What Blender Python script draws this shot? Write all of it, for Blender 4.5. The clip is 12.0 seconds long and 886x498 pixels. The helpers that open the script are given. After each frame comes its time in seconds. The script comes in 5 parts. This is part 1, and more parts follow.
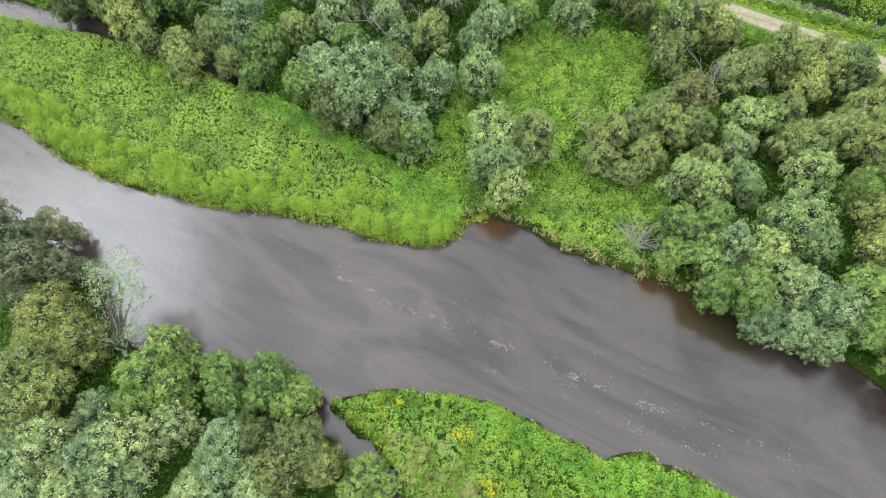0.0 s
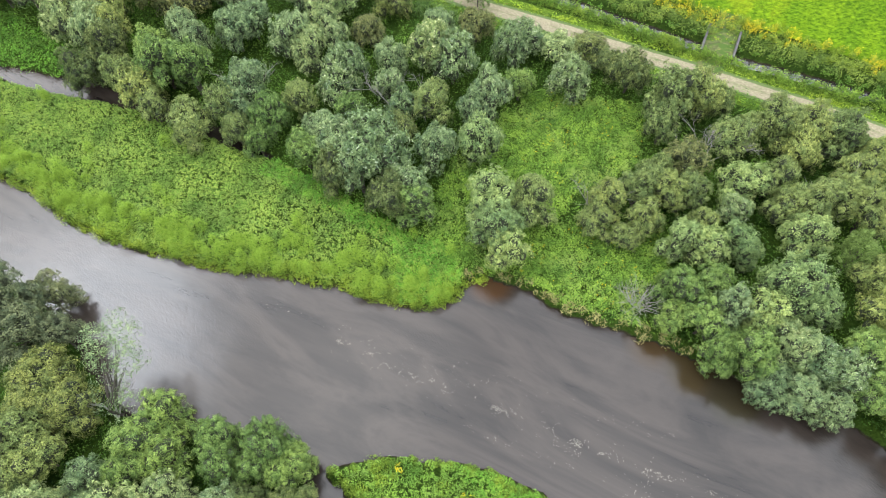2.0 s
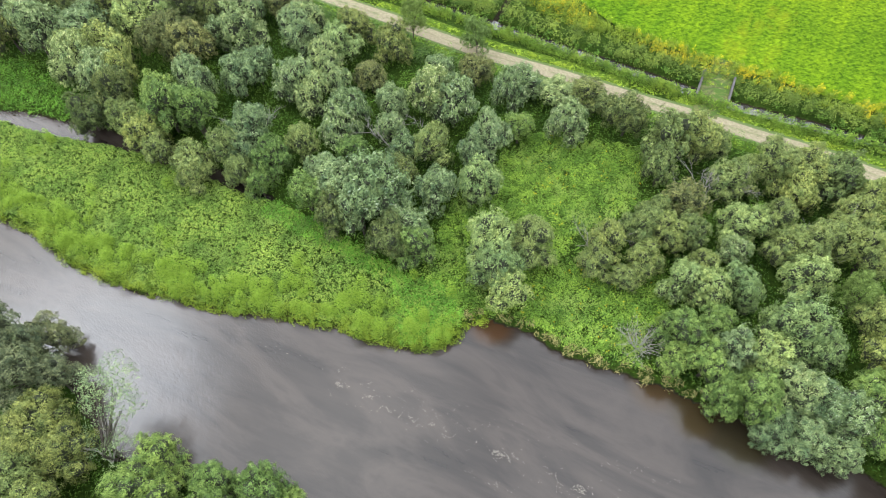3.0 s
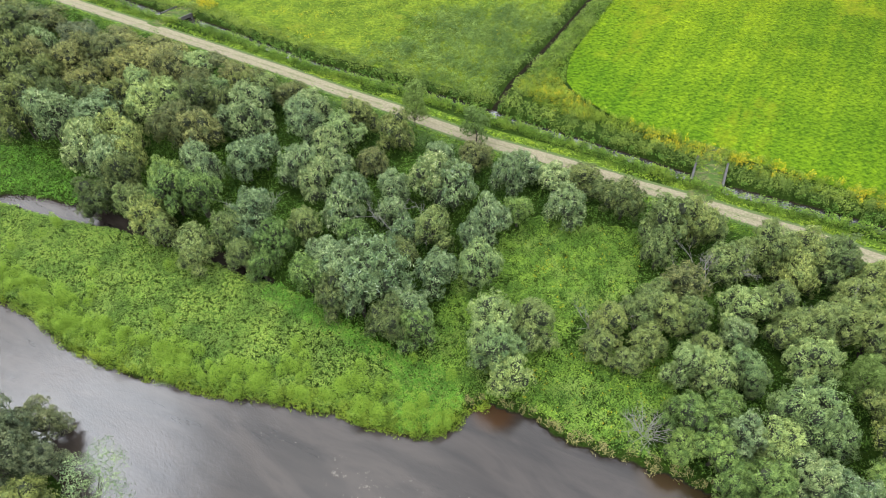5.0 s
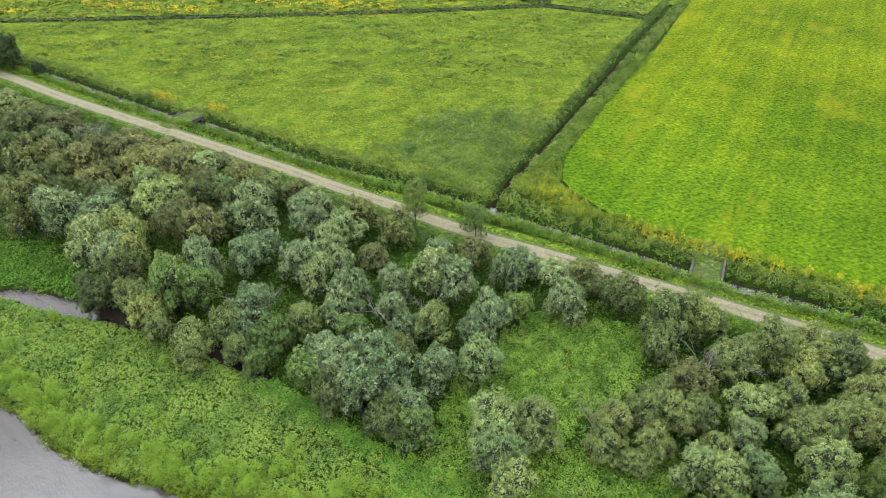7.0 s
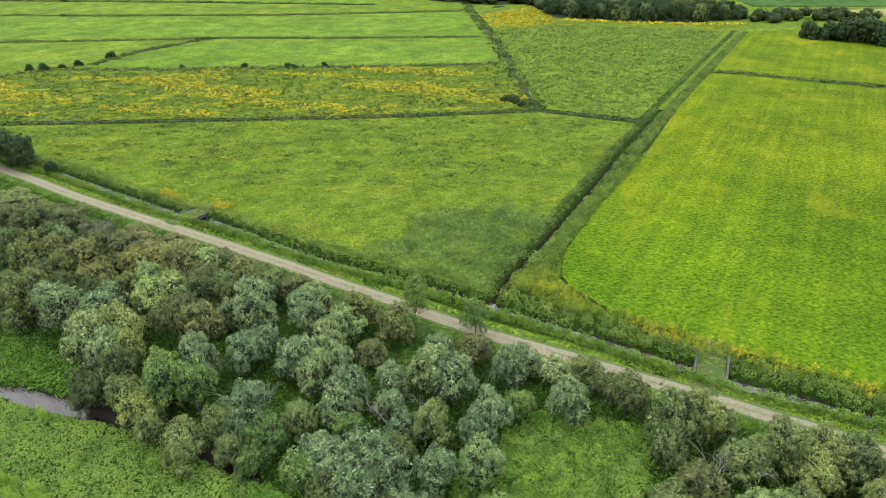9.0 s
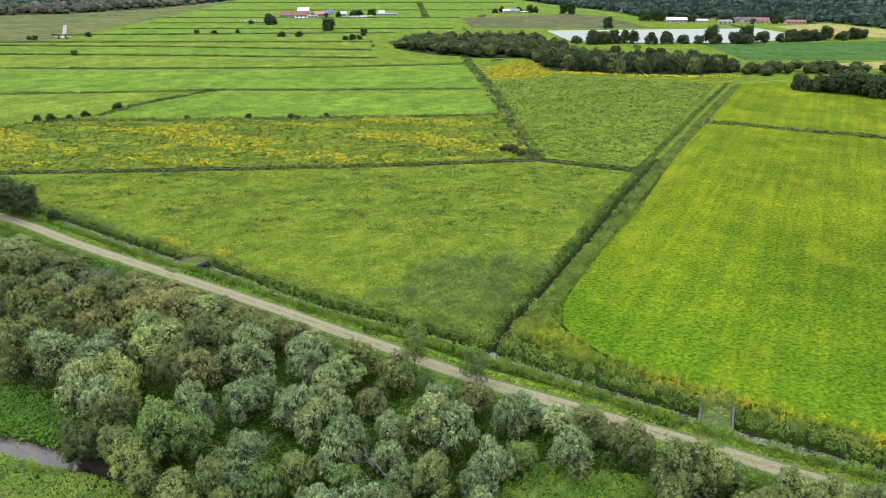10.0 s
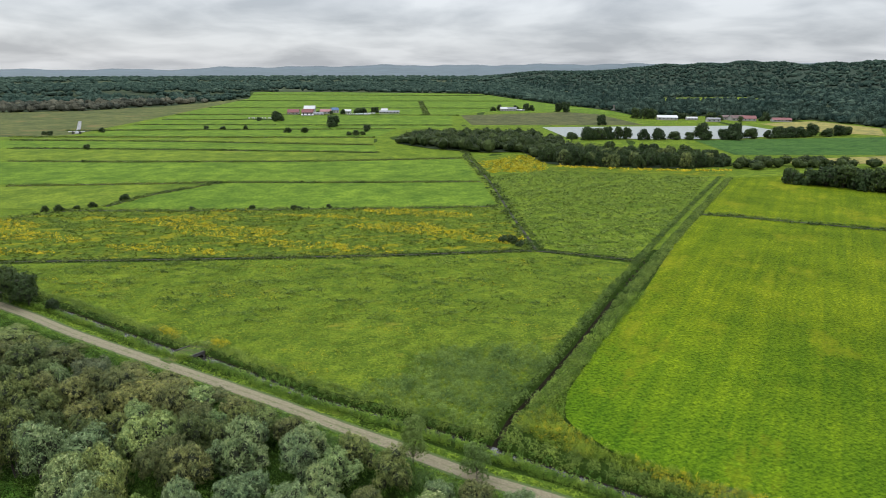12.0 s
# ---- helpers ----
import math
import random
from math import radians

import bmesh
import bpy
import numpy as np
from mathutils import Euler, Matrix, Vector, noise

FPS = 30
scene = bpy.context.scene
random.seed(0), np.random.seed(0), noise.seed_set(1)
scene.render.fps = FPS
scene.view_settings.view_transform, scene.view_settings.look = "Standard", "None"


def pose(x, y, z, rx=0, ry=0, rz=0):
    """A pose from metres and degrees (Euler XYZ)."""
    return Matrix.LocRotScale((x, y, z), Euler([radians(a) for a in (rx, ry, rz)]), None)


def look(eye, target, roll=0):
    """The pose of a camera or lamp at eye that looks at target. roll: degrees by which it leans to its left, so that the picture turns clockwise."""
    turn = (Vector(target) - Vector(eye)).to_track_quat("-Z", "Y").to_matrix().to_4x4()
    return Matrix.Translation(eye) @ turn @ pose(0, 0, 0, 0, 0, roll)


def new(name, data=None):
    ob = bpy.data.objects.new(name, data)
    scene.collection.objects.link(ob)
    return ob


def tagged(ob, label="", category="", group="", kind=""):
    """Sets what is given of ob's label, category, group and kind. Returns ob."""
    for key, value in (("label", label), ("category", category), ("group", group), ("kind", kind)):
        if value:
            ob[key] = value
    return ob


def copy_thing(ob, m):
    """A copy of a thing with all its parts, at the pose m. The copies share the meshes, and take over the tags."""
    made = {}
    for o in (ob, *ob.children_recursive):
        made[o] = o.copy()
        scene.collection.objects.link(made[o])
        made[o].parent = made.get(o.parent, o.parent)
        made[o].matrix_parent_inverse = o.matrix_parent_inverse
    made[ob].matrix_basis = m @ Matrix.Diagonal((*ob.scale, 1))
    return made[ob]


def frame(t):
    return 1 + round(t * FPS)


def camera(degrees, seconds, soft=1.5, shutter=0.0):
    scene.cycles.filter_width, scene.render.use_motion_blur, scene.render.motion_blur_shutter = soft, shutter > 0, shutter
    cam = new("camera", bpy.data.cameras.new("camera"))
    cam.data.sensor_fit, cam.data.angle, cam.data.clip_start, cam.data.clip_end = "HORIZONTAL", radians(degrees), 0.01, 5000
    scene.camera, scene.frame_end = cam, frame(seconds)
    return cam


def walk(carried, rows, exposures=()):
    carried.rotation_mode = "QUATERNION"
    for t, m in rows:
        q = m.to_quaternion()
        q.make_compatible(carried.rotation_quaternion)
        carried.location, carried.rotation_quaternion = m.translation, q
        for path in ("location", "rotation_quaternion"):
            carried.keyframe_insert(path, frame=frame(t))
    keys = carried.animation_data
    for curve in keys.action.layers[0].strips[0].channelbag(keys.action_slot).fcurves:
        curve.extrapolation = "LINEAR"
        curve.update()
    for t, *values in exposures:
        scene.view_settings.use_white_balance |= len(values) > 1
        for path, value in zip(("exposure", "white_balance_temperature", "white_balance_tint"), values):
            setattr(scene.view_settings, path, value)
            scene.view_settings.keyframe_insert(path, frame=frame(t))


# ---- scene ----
# ---- camera: a drone that hovers 60 m over the river bank and tilts up ----
cam = camera(70.7, 12.0, soft=0.65)
TILTS = [(0, -63.51, 0.08, -0.15),
        (0.5, -63.15, 0.08, -0.17),
        (1, -61.60, 0.09, -0.19),
        (1.5, -59.68, 0.10, -0.18),
        (2, -57.77, 0.08, -0.15),
        (2.5, -55.88, 0.10, -0.14),
        (3, -53.98, 0.11, -0.14),
        (5, -46.42, 0.11, -0.09),
        (5.5, -44.30, 0.09, -0.08),
        (6, -42.09, 0.06, -0.06),
        (6.5, -39.92, 0.06, -0.06),
        (7, -37.72, 0.06, -0.06),
        (9, -28.95, -0.03, -0.03),
        (9.5, -26.79, -0.01, -0.04),
        (10, -24.58, -0.04, -0.02),
        (10.5, -22.36, -0.07, -0.02),
        (11, -20.13, -0.09, -0.01),
        (11.5, -17.90, -0.13, 0.01),
        (12, -16.35, -0.15, -0.00)]
walk(cam, [(t, pose(0, 0, 60, 90 + tilt, lean, turn)) for t, tilt, lean, turn in TILTS],
     exposures=[(0.0, 0.42), (3.0, 0.38), (5.5, 0.16), (7.0, 0.04), (9.0, -0.06), (10.5, -0.18), (12.0, -0.58)])

# ---- world and sun: a bright overcast sky, the sun veiled ----
SUN_UP, SUN_LEFT = radians(52.5), radians(53)
world = bpy.data.worlds.new("world")
scene.world = world
world.use_nodes = True
wn, wl = world.node_tree.nodes, world.node_tree.links
wn.clear()


def wnode(kind, **values):
    n = wn.new(kind)
    for k, v in values.items():
        n.inputs[k].default_value = v
    return n


sky = wn.new("ShaderNodeTexSky")
sky.sky_type, sky.sun_disc = "NISHITA", False
sky.sun_elevation, sky.sun_rotation = SUN_UP, 2 * math.pi - SUN_LEFT
way = wn.new("ShaderNodeTexCoord")
split = wn.new("ShaderNodeSeparateXYZ")
wl.new(way.outputs["Generated"], split.inputs[0])
lift = wn.new("ShaderNodeMath")
lift.operation, lift.inputs[1].default_value = "ADD", 0.2
wl.new(split.outputs["Z"], lift.inputs[0])
flat = wn.new("ShaderNodeVectorMath")
flat.operation = "DIVIDE"
spread = wn.new("ShaderNodeCombineXYZ")
for k in "XYZ":
    wl.new(lift.outputs[0], spread.inputs[k])
wl.new(way.outputs["Generated"], flat.inputs[0])
wl.new(spread.outputs[0], flat.inputs[1])
puff = wnode("ShaderNodeTexNoise", Scale=1.5, Detail=7.0, Roughness=0.5, Distortion=0.25)
wl.new(flat.outputs[0], puff.inputs["Vector"])
ramp = wn.new("ShaderNodeValToRGB")
ramp.color_ramp.elements[0].position, ramp.color_ramp.elements[0].color = 0.36, (0.53, 0.57, 0.63, 1)
ramp.color_ramp.elements[1].position, ramp.color_ramp.elements[1].color = 0.64, (0.89, 0.93, 0.98, 1)
wl.new(puff.outputs["Fac"], ramp.inputs["Fac"])
clear_sky = wnode("ShaderNodeBackground", Strength=0.02)
cloud_sky = wnode("ShaderNodeBackground", Strength=0.75)
wl.new(sky.outputs[0], clear_sky.inputs["Color"])
up = wn.new("ShaderNodeMapRange")  # an overcast sky is brightest overhead
up.interpolation_type = "SMOOTHSTEP"
up.inputs["From Min"].default_value, up.inputs["From Max"].default_value = 0.0, 0.9
up.inputs["To Min"].default_value, up.inputs["To Max"].default_value = 1.1, 6.0
wl.new(split.outputs["Z"], up.inputs["Value"])
toward = wn.new("ShaderNodeVectorMath")  # the veiled sun brightens the clouds round it
toward.operation = "DOT_PRODUCT"
toward.inputs[1].default_value = (-math.sin(SUN_LEFT) * math.cos(SUN_UP), math.cos(SUN_LEFT) * math.cos(SUN_UP), math.sin(SUN_UP))
wl.new(way.outputs["Generated"], toward.inputs[0])
veil = wn.new("ShaderNodeMapRange")
veil.interpolation_type = "SMOOTHERSTEP"
veil.inputs["From Min"].default_value, veil.inputs["From Max"].default_value = 0.98, 1.0
veil.inputs["To Min"].default_value, veil.inputs["To Max"].default_value = 1.0, 4.2
wl.new(toward.outputs["Value"], veil.inputs["Value"])
total = wn.new("ShaderNodeMath")
total.operation = "MULTIPLY"
wl.new(up.outputs[0], total.inputs[0])
wl.new(veil.outputs[0], total.inputs[1])
wl.new(total.outputs[0], cloud_sky.inputs["Strength"])
wl.new(ramp.outputs[0], cloud_sky.inputs["Color"])
both = wn.new("ShaderNodeAddShader")
wl.new(clear_sky.outputs[0], both.inputs[0])
wl.new(cloud_sky.outputs[0], both.inputs[1])
wout = wn.new("ShaderNodeOutputWorld")
wl.new(both.outputs[0], wout.inputs["Surface"])

sun = new("sun", bpy.data.lights.new("sun", "SUN"))
sun.data.energy, sun.data.angle, sun.data.color = 1.0, radians(60), (1.0, 0.96, 0.90)
sun.matrix_world = look((-math.sin(SUN_LEFT) * math.cos(SUN_UP) * 500, math.cos(SUN_LEFT) * math.cos(SUN_UP) * 500, math.sin(SUN_UP) * 500), (0, 0, 0))

# ---- materials ----
def shader(name, rough=0.9, spec=0.2):
    m = bpy.data.materials.new(name)
    m.use_nodes = True
    b = m.node_tree.nodes["Principled BSDF"]
    b.inputs["Roughness"].default_value = rough
    b.inputs["Specular IOR Level"].default_value = spec
    return m, m.node_tree.nodes, m.node_tree.links, b


def ramp_of(nodes, stops):
    r = nodes.new("ShaderNodeValToRGB")
    while len(r.color_ramp.elements) < len(stops):
        r.color_ramp.elements.new(0.5)
    for e, (p, c) in zip(r.color_ramp.elements, stops):
        e.position, e.color = p, (*c, 1)
    return r


def noise_of(nodes, links, size, detail=4.0, rough=0.6, stretch=None, turn=0.0, coords="Object"):
    """Noise whose features are about size metres wide."""
    tc = nodes.new("ShaderNodeTexCoord")
    n = nodes.new("ShaderNodeTexNoise")
    n.inputs["Scale"].default_value = 1.0 / size
    n.inputs["Detail"].default_value, n.inputs["Roughness"].default_value = detail, rough
    if stretch:
        mp = nodes.new("ShaderNodeMapping")
        mp.vector_type = "TEXTURE"
        mp.inputs["Scale"].default_value = stretch
        mp.inputs["Rotation"].default_value = (0, 0, radians(turn))
        links.new(tc.outputs[coords], mp.inputs[0])
        links.new(mp.outputs[0], n.inputs["Vector"])
    else:
        links.new(tc.outputs[coords], n.inputs["Vector"])
    return n


def mix_of(nodes, links, fac, a, b, blend="MIX"):
    x = nodes.new("ShaderNodeMix")
    x.data_type, x.blend_type = "RGBA", blend
    for sock, v in ((x.inputs[0], fac), (x.inputs[6], a), (x.inputs[7], b)):
        if isinstance(v, (int, float)):
            sock.default_value = v
        elif isinstance(v, tuple):
            sock.default_value = (*v, 1)
        else:
            links.new(v, sock)
    return x.outputs[2]


def bump_of(nodes, links, height, strength, metres):
    b = nodes.new("ShaderNodeBump")
    b.inputs["Strength"].default_value, b.inputs["Distance"].default_value = strength, metres
    links.new(height, b.inputs["Height"])
    return b.outputs[0]


def turf(name, dark, light, accent=None, amount=0.55, patch=9.0, clump=0.7, relief=0.25, mown=None):
    """Grass or weeds: clump-sized and patch-sized variation, an accent colour in patches, relief of the clumps."""
    m, n, l, b = shader(name, 0.95, 0.03)
    fine = noise_of(n, l, clump, 6.0, 0.7)
    wide = noise_of(n, l, patch, 3.0)
    r = ramp_of(n, [(0.36, dark), (0.62, light)])
    l.new(fine.outputs["Fac"], r.inputs["Fac"])
    tint = ramp_of(n, [(0.32, (0.72, 0.78, 0.72)), (0.68, (1.22, 1.16, 1.0))])
    l.new(wide.outputs["Fac"], tint.inputs["Fac"])
    colour = mix_of(n, l, 1.0, r.outputs[0], tint.outputs[0], "MULTIPLY")
    blot = noise_of(n, l, patch * 0.28, 4.0, 0.6)
    br = ramp_of(n, [(0.36, (0.84, 0.88, 0.88)), (0.64, (1.14, 1.10, 1.03))] if mown else [(0.36, (0.68, 0.76, 0.75)), (0.64, (1.26, 1.18, 1.05))])
    l.new(blot.outputs["Fac"], br.inputs["Fac"])
    colour = mix_of(n, l, 1.0, colour, br.outputs[0], "MULTIPLY")
    if mown:
        lanes = noise_of(n, l, 2.8, 3.0, 0.6, (1.0, 34.0, 1.0), mown)
        lr = ramp_of(n, [(0.40, (0.86, 0.91, 0.96)), (0.62, (1.18, 1.11, 1.0))])
        l.new(lanes.outputs["Fac"], lr.inputs["Fac"])
        colour = mix_of(n, l, 1.0, colour, lr.outputs[0], "MULTIPLY")
        swath = noise_of(n, l, 0.55, 6.0, 0.75, (2.6, 0.6, 1.0), 20.0)
        sw = ramp_of(n, [(0.36, (0.66, 0.73, 0.78)), (0.62, (1.24, 1.2, 1.1))])
        l.new(swath.outputs["Fac"], sw.inputs["Fac"])
        colour = mix_of(n, l, 1.0, colour, sw.outputs[0], "MULTIPLY")
        geo = n.new("ShaderNodeNewGeometry")  # greener at the end beside the track, yellower away from it
        across = n.new("ShaderNodeVectorMath")
        across.operation = "DOT_PRODUCT"
        across.inputs[1].default_value = (0.62, 0.78, 0.0)
        l.new(geo.outputs["Position"], across.inputs[0])
        uneven = n.new("ShaderNodeMath")
        uneven.operation, uneven.inputs[1].default_value = "MULTIPLY_ADD", 60.0
        l.new(wide.outputs["Fac"], uneven.inputs[0])
        l.new(across.outputs["Value"], uneven.inputs[2])
        far_share = n.new("ShaderNodeMapRange")
        far_share.inputs["From Min"].default_value, far_share.inputs["From Max"].default_value = 110.0, 200.0
        l.new(uneven.outputs[0], far_share.inputs["Value"])
        fresh = ramp_of(n, [(0.0, (0.88, 1.01, 1.15)), (1.0, (1.18, 1.0, 1.0))])
        l.new(far_share.outputs[0], fresh.inputs["Fac"])
        colour = mix_of(n, l, 1.0, colour, fresh.outputs[0], "MULTIPLY")
    if accent:
        spots = noise_of(n, l, patch * 0.8, 8.0, 0.72, (0.9, 2.0, 1.0) if mown else (1.6, 0.8, 1.0), mown or 8.0)
        sr = ramp_of(n, [(amount, (0, 0, 0)), (amount + (0.2 if mown else 0.07), (1, 1, 1))])
        l.new(spots.outputs["Fac"], sr.inputs["Fac"])
        colour = mix_of(n, l, sr.outputs[0], colour, accent)
    l.new(colour, b.inputs["Base Color"])
    l.new(bump_of(n, l, fine.outputs["Fac"], 1.0, relief), b.inputs["Normal"])
    return m


def foliage(name, dark, light, pale=None, share=0.0, shine=0.06, patch=0.0, other=None, spread_lo=0.06, spread_hi=1.05):
    """Leaves: each leaf and each plant differs; some leaves show a pale underside."""
    m, n, l, b = shader(name, 0.5, shine)
    geo = n.new("ShaderNodeNewGeometry")
    info = n.new("ShaderNodeObjectInfo")
    lerp = lambda f: tuple(a + (b - a) * f for a, b in zip(dark, light))
    r = ramp_of(n, [(0.0, lerp(spread_lo)), (1.0, lerp(spread_hi))])
    l.new(geo.outputs["Random Per Island"], r.inputs["Fac"])
    colour = r.outputs[0]
    if pale:
        pr = ramp_of(n, [(1 - share, (0, 0, 0)), (1.001 - share, (1, 1, 1))])
        pr.color_ramp.interpolation = "CONSTANT"
        l.new(geo.outputs["Random Per Island"], pr.inputs["Fac"])
        colour = mix_of(n, l, pr.outputs[0], colour, pale)
    if patch:
        wide = noise_of(n, l, patch, 4.0, 0.6)
        wr = ramp_of(n, [(0.36, (0.58, 0.65, 0.66)), (0.64, (1.38, 1.28, 1.18))])
        l.new(wide.outputs["Fac"], wr.inputs["Fac"])
        colour = mix_of(n, l, 1.0, colour, wr.outputs[0], "MULTIPLY")
    if other:
        where = noise_of(n, l, patch * 2.2, 5.0, 0.65)
        orr = ramp_of(n, [(0.52, (0, 0, 0)), (0.62, (0.85, 0.85, 0.85))])
        l.new(where.outputs["Fac"], orr.inputs["Fac"])
        colour = mix_of(n, l, orr.outputs[0], colour, other)
    tint = ramp_of(n, [(0.0, (0.72, 0.77, 0.79)), (0.5, (1.0, 1.0, 1.0)), (1.0, (1.32, 1.22, 1.05))])
    l.new(info.outputs["Random"], tint.inputs["Fac"])
    colour = mix_of(n, l, 1.0, colour, tint.outputs[0], "MULTIPLY")
    l.new(colour, b.inputs["Base Color"])
    glow = n.new("ShaderNodeBsdfTranslucent")
    l.new(colour, glow.inputs["Color"])
    both_sides = n.new("ShaderNodeMixShader")
    both_sides.inputs[0].default_value = 0.16
    l.new(b.outputs[0], both_sides.inputs[1])
    l.new(glow.outputs[0], both_sides.inputs[2])
    l.new(both_sides.outputs[0], n["Material Output"].inputs["Surface"])
    return m


def plain(name, dark, light, size, rough=0.85, relief=0.02, spec=0.3, metal=0.0):
    m, n, l, b = shader(name, rough, spec)
    b.inputs["Metallic"].default_value = metal
    a = noise_of(n, l, size, 5.0, 0.65)
    r = ramp_of(n, [(0.3, dark), (0.7, light)])
    l.new(a.outputs["Fac"], r.inputs["Fac"])
    l.new(r.outputs[0], b.inputs["Base Color"])
    l.new(bump_of(n, l, a.outputs["Fac"], 0.6, relief), b.inputs["Normal"])
    return m


FLOW = -24.0  # degrees: the way of the river's current


def water(name, deep, silt, shine=0.5, shallows=()):
    m, n, l, b = shader(name, 0.10, shine)
    b.inputs["IOR"].default_value = 1.42
    cloud = noise_of(n, l, 2.2, 6.0, 0.6, (6.0, 0.7, 1.0), FLOW)
    r = ramp_of(n, [(0.30, deep), (0.75, silt)])
    l.new(cloud.outputs["Fac"], r.inputs["Fac"])
    veil_of_silt = noise_of(n, l, 7.0, 7.0, 0.62, (3.2, 0.9, 1.0), FLOW - 4)
    veil_of_silt.inputs["Distortion"].default_value = 1.1
    haze = ramp_of(n, [(0.42, (0, 0, 0)), (0.56, (0.55, 0.55, 0.55)), (0.66, (0.1, 0.1, 0.1))])
    l.new(veil_of_silt.outputs["Fac"], haze.inputs["Fac"])
    colour = mix_of(n, l, haze.outputs[0], r.outputs[0], tuple(c * 1.7 for c in silt))
    for cx, cy, wide, bed in shallows:
        geo = n.new("ShaderNodeNewGeometry")
        gap = n.new("ShaderNodeVectorMath")
        gap.operation = "DISTANCE"
        gap.inputs[1].default_value = (cx, cy, -0.8)
        l.new(geo.outputs["Position"], gap.inputs[0])
        fade = n.new("ShaderNodeMapRange")
        fade.interpolation_type = "SMOOTHSTEP"
        fade.inputs["From Min"].default_value, fade.inputs["From Max"].default_value = wide, wide * 0.45
        l.new(gap.outputs["Value"], fade.inputs["Value"])
        colour = mix_of(n, l, fade.outputs[0], colour, bed)
    l.new(colour, b.inputs["Base Color"])
    ripple = noise_of(n, l, 0.34, 3.0, 0.6, (0.55, 1.3, 1.0), FLOW + 70)
    swell = noise_of(n, l, 4.0, 2.0, 0.5)
    riffle = noise_of(n, l, 11.0, 3.0, 0.55, (2.0, 0.8, 1.0), FLOW)  # the current ruffles the water in drifts
    ruffled = ramp_of(n, [(0.36, (0.25, 0.25, 0.25)), (0.62, (1, 1, 1))])
    l.new(riffle.outputs["Fac"], ruffled.inputs["Fac"])
    ripples = n.new("ShaderNodeBump")
    ripples.inputs["Distance"].default_value = 0.022
    l.new(ruffled.outputs[0], ripples.inputs["Strength"])
    l.new(ripple.outputs["Fac"], ripples.inputs["Height"])
    first = ripples.outputs[0]
    second = n.new("ShaderNodeBump")
    second.inputs["Strength"].default_value, second.inputs["Distance"].default_value = 0.4, 0.06
    l.new(swell.outputs["Fac"], second.inputs["Height"])
    l.new(first, second.inputs["Normal"])
    l.new(second.outputs[0], b.inputs["Normal"])
    return m


def ground_material():
    """Green turf on soil, darkened in colour for the shade between weeds; bare silt and mud below the grass line of the
    banks.
    """
    m, n, l, b = shader("ground_turf", 0.95, 0.03)
    fine = noise_of(n, l, 0.38, 6.0, 0.75)
    wide = noise_of(n, l, 5.0, 4.0)
    r = ramp_of(n, [(0.3, (0.007, 0.016, 0.003)), (0.7, (0.032, 0.058, 0.009))])
    l.new(fine.outputs["Fac"], r.inputs["Fac"])
    tint = ramp_of(n, [(0.3, (0.75, 0.8, 0.75)), (0.7, (1.2, 1.15, 1.0))])
    l.new(wide.outputs["Fac"], tint.inputs["Fac"])
    green = mix_of(n, l, 1.0, r.outputs[0], tint.outputs[0], "MULTIPLY")
    mud = ramp_of(n, [(0.3, (0.010, 0.008, 0.005)), (0.7, (0.027, 0.023, 0.015))])
    l.new(fine.outputs["Fac"], mud.inputs["Fac"])
    geo = n.new("ShaderNodeNewGeometry")
    s = n.new("ShaderNodeSeparateXYZ")
    l.new(geo.outputs["Position"], s.inputs[0])
    low = n.new("ShaderNodeMapRange")
    low.inputs["From Min"].default_value, low.inputs["From Max"].default_value = -0.6, -0.7
    l.new(s.outputs["Z"], low.inputs["Value"])
    hills = n.new("ShaderNodeMapRange")  # the hills are wooded
    hills.inputs["From Min"].default_value, hills.inputs["From Max"].default_value = 1.0, 3.0
    l.new(s.outputs["Z"], hills.inputs["Value"])
    green = mix_of(n, l, hills.outputs[0], green, (0.025, 0.037, 0.026))
    l.new(mix_of(n, l, low.outputs[0], green, mud.outputs[0]), b.inputs["Base Color"])
    l.new(bump_of(n, l, fine.outputs["Fac"], 1.0, 0.4), b.inputs["Normal"])
    return m


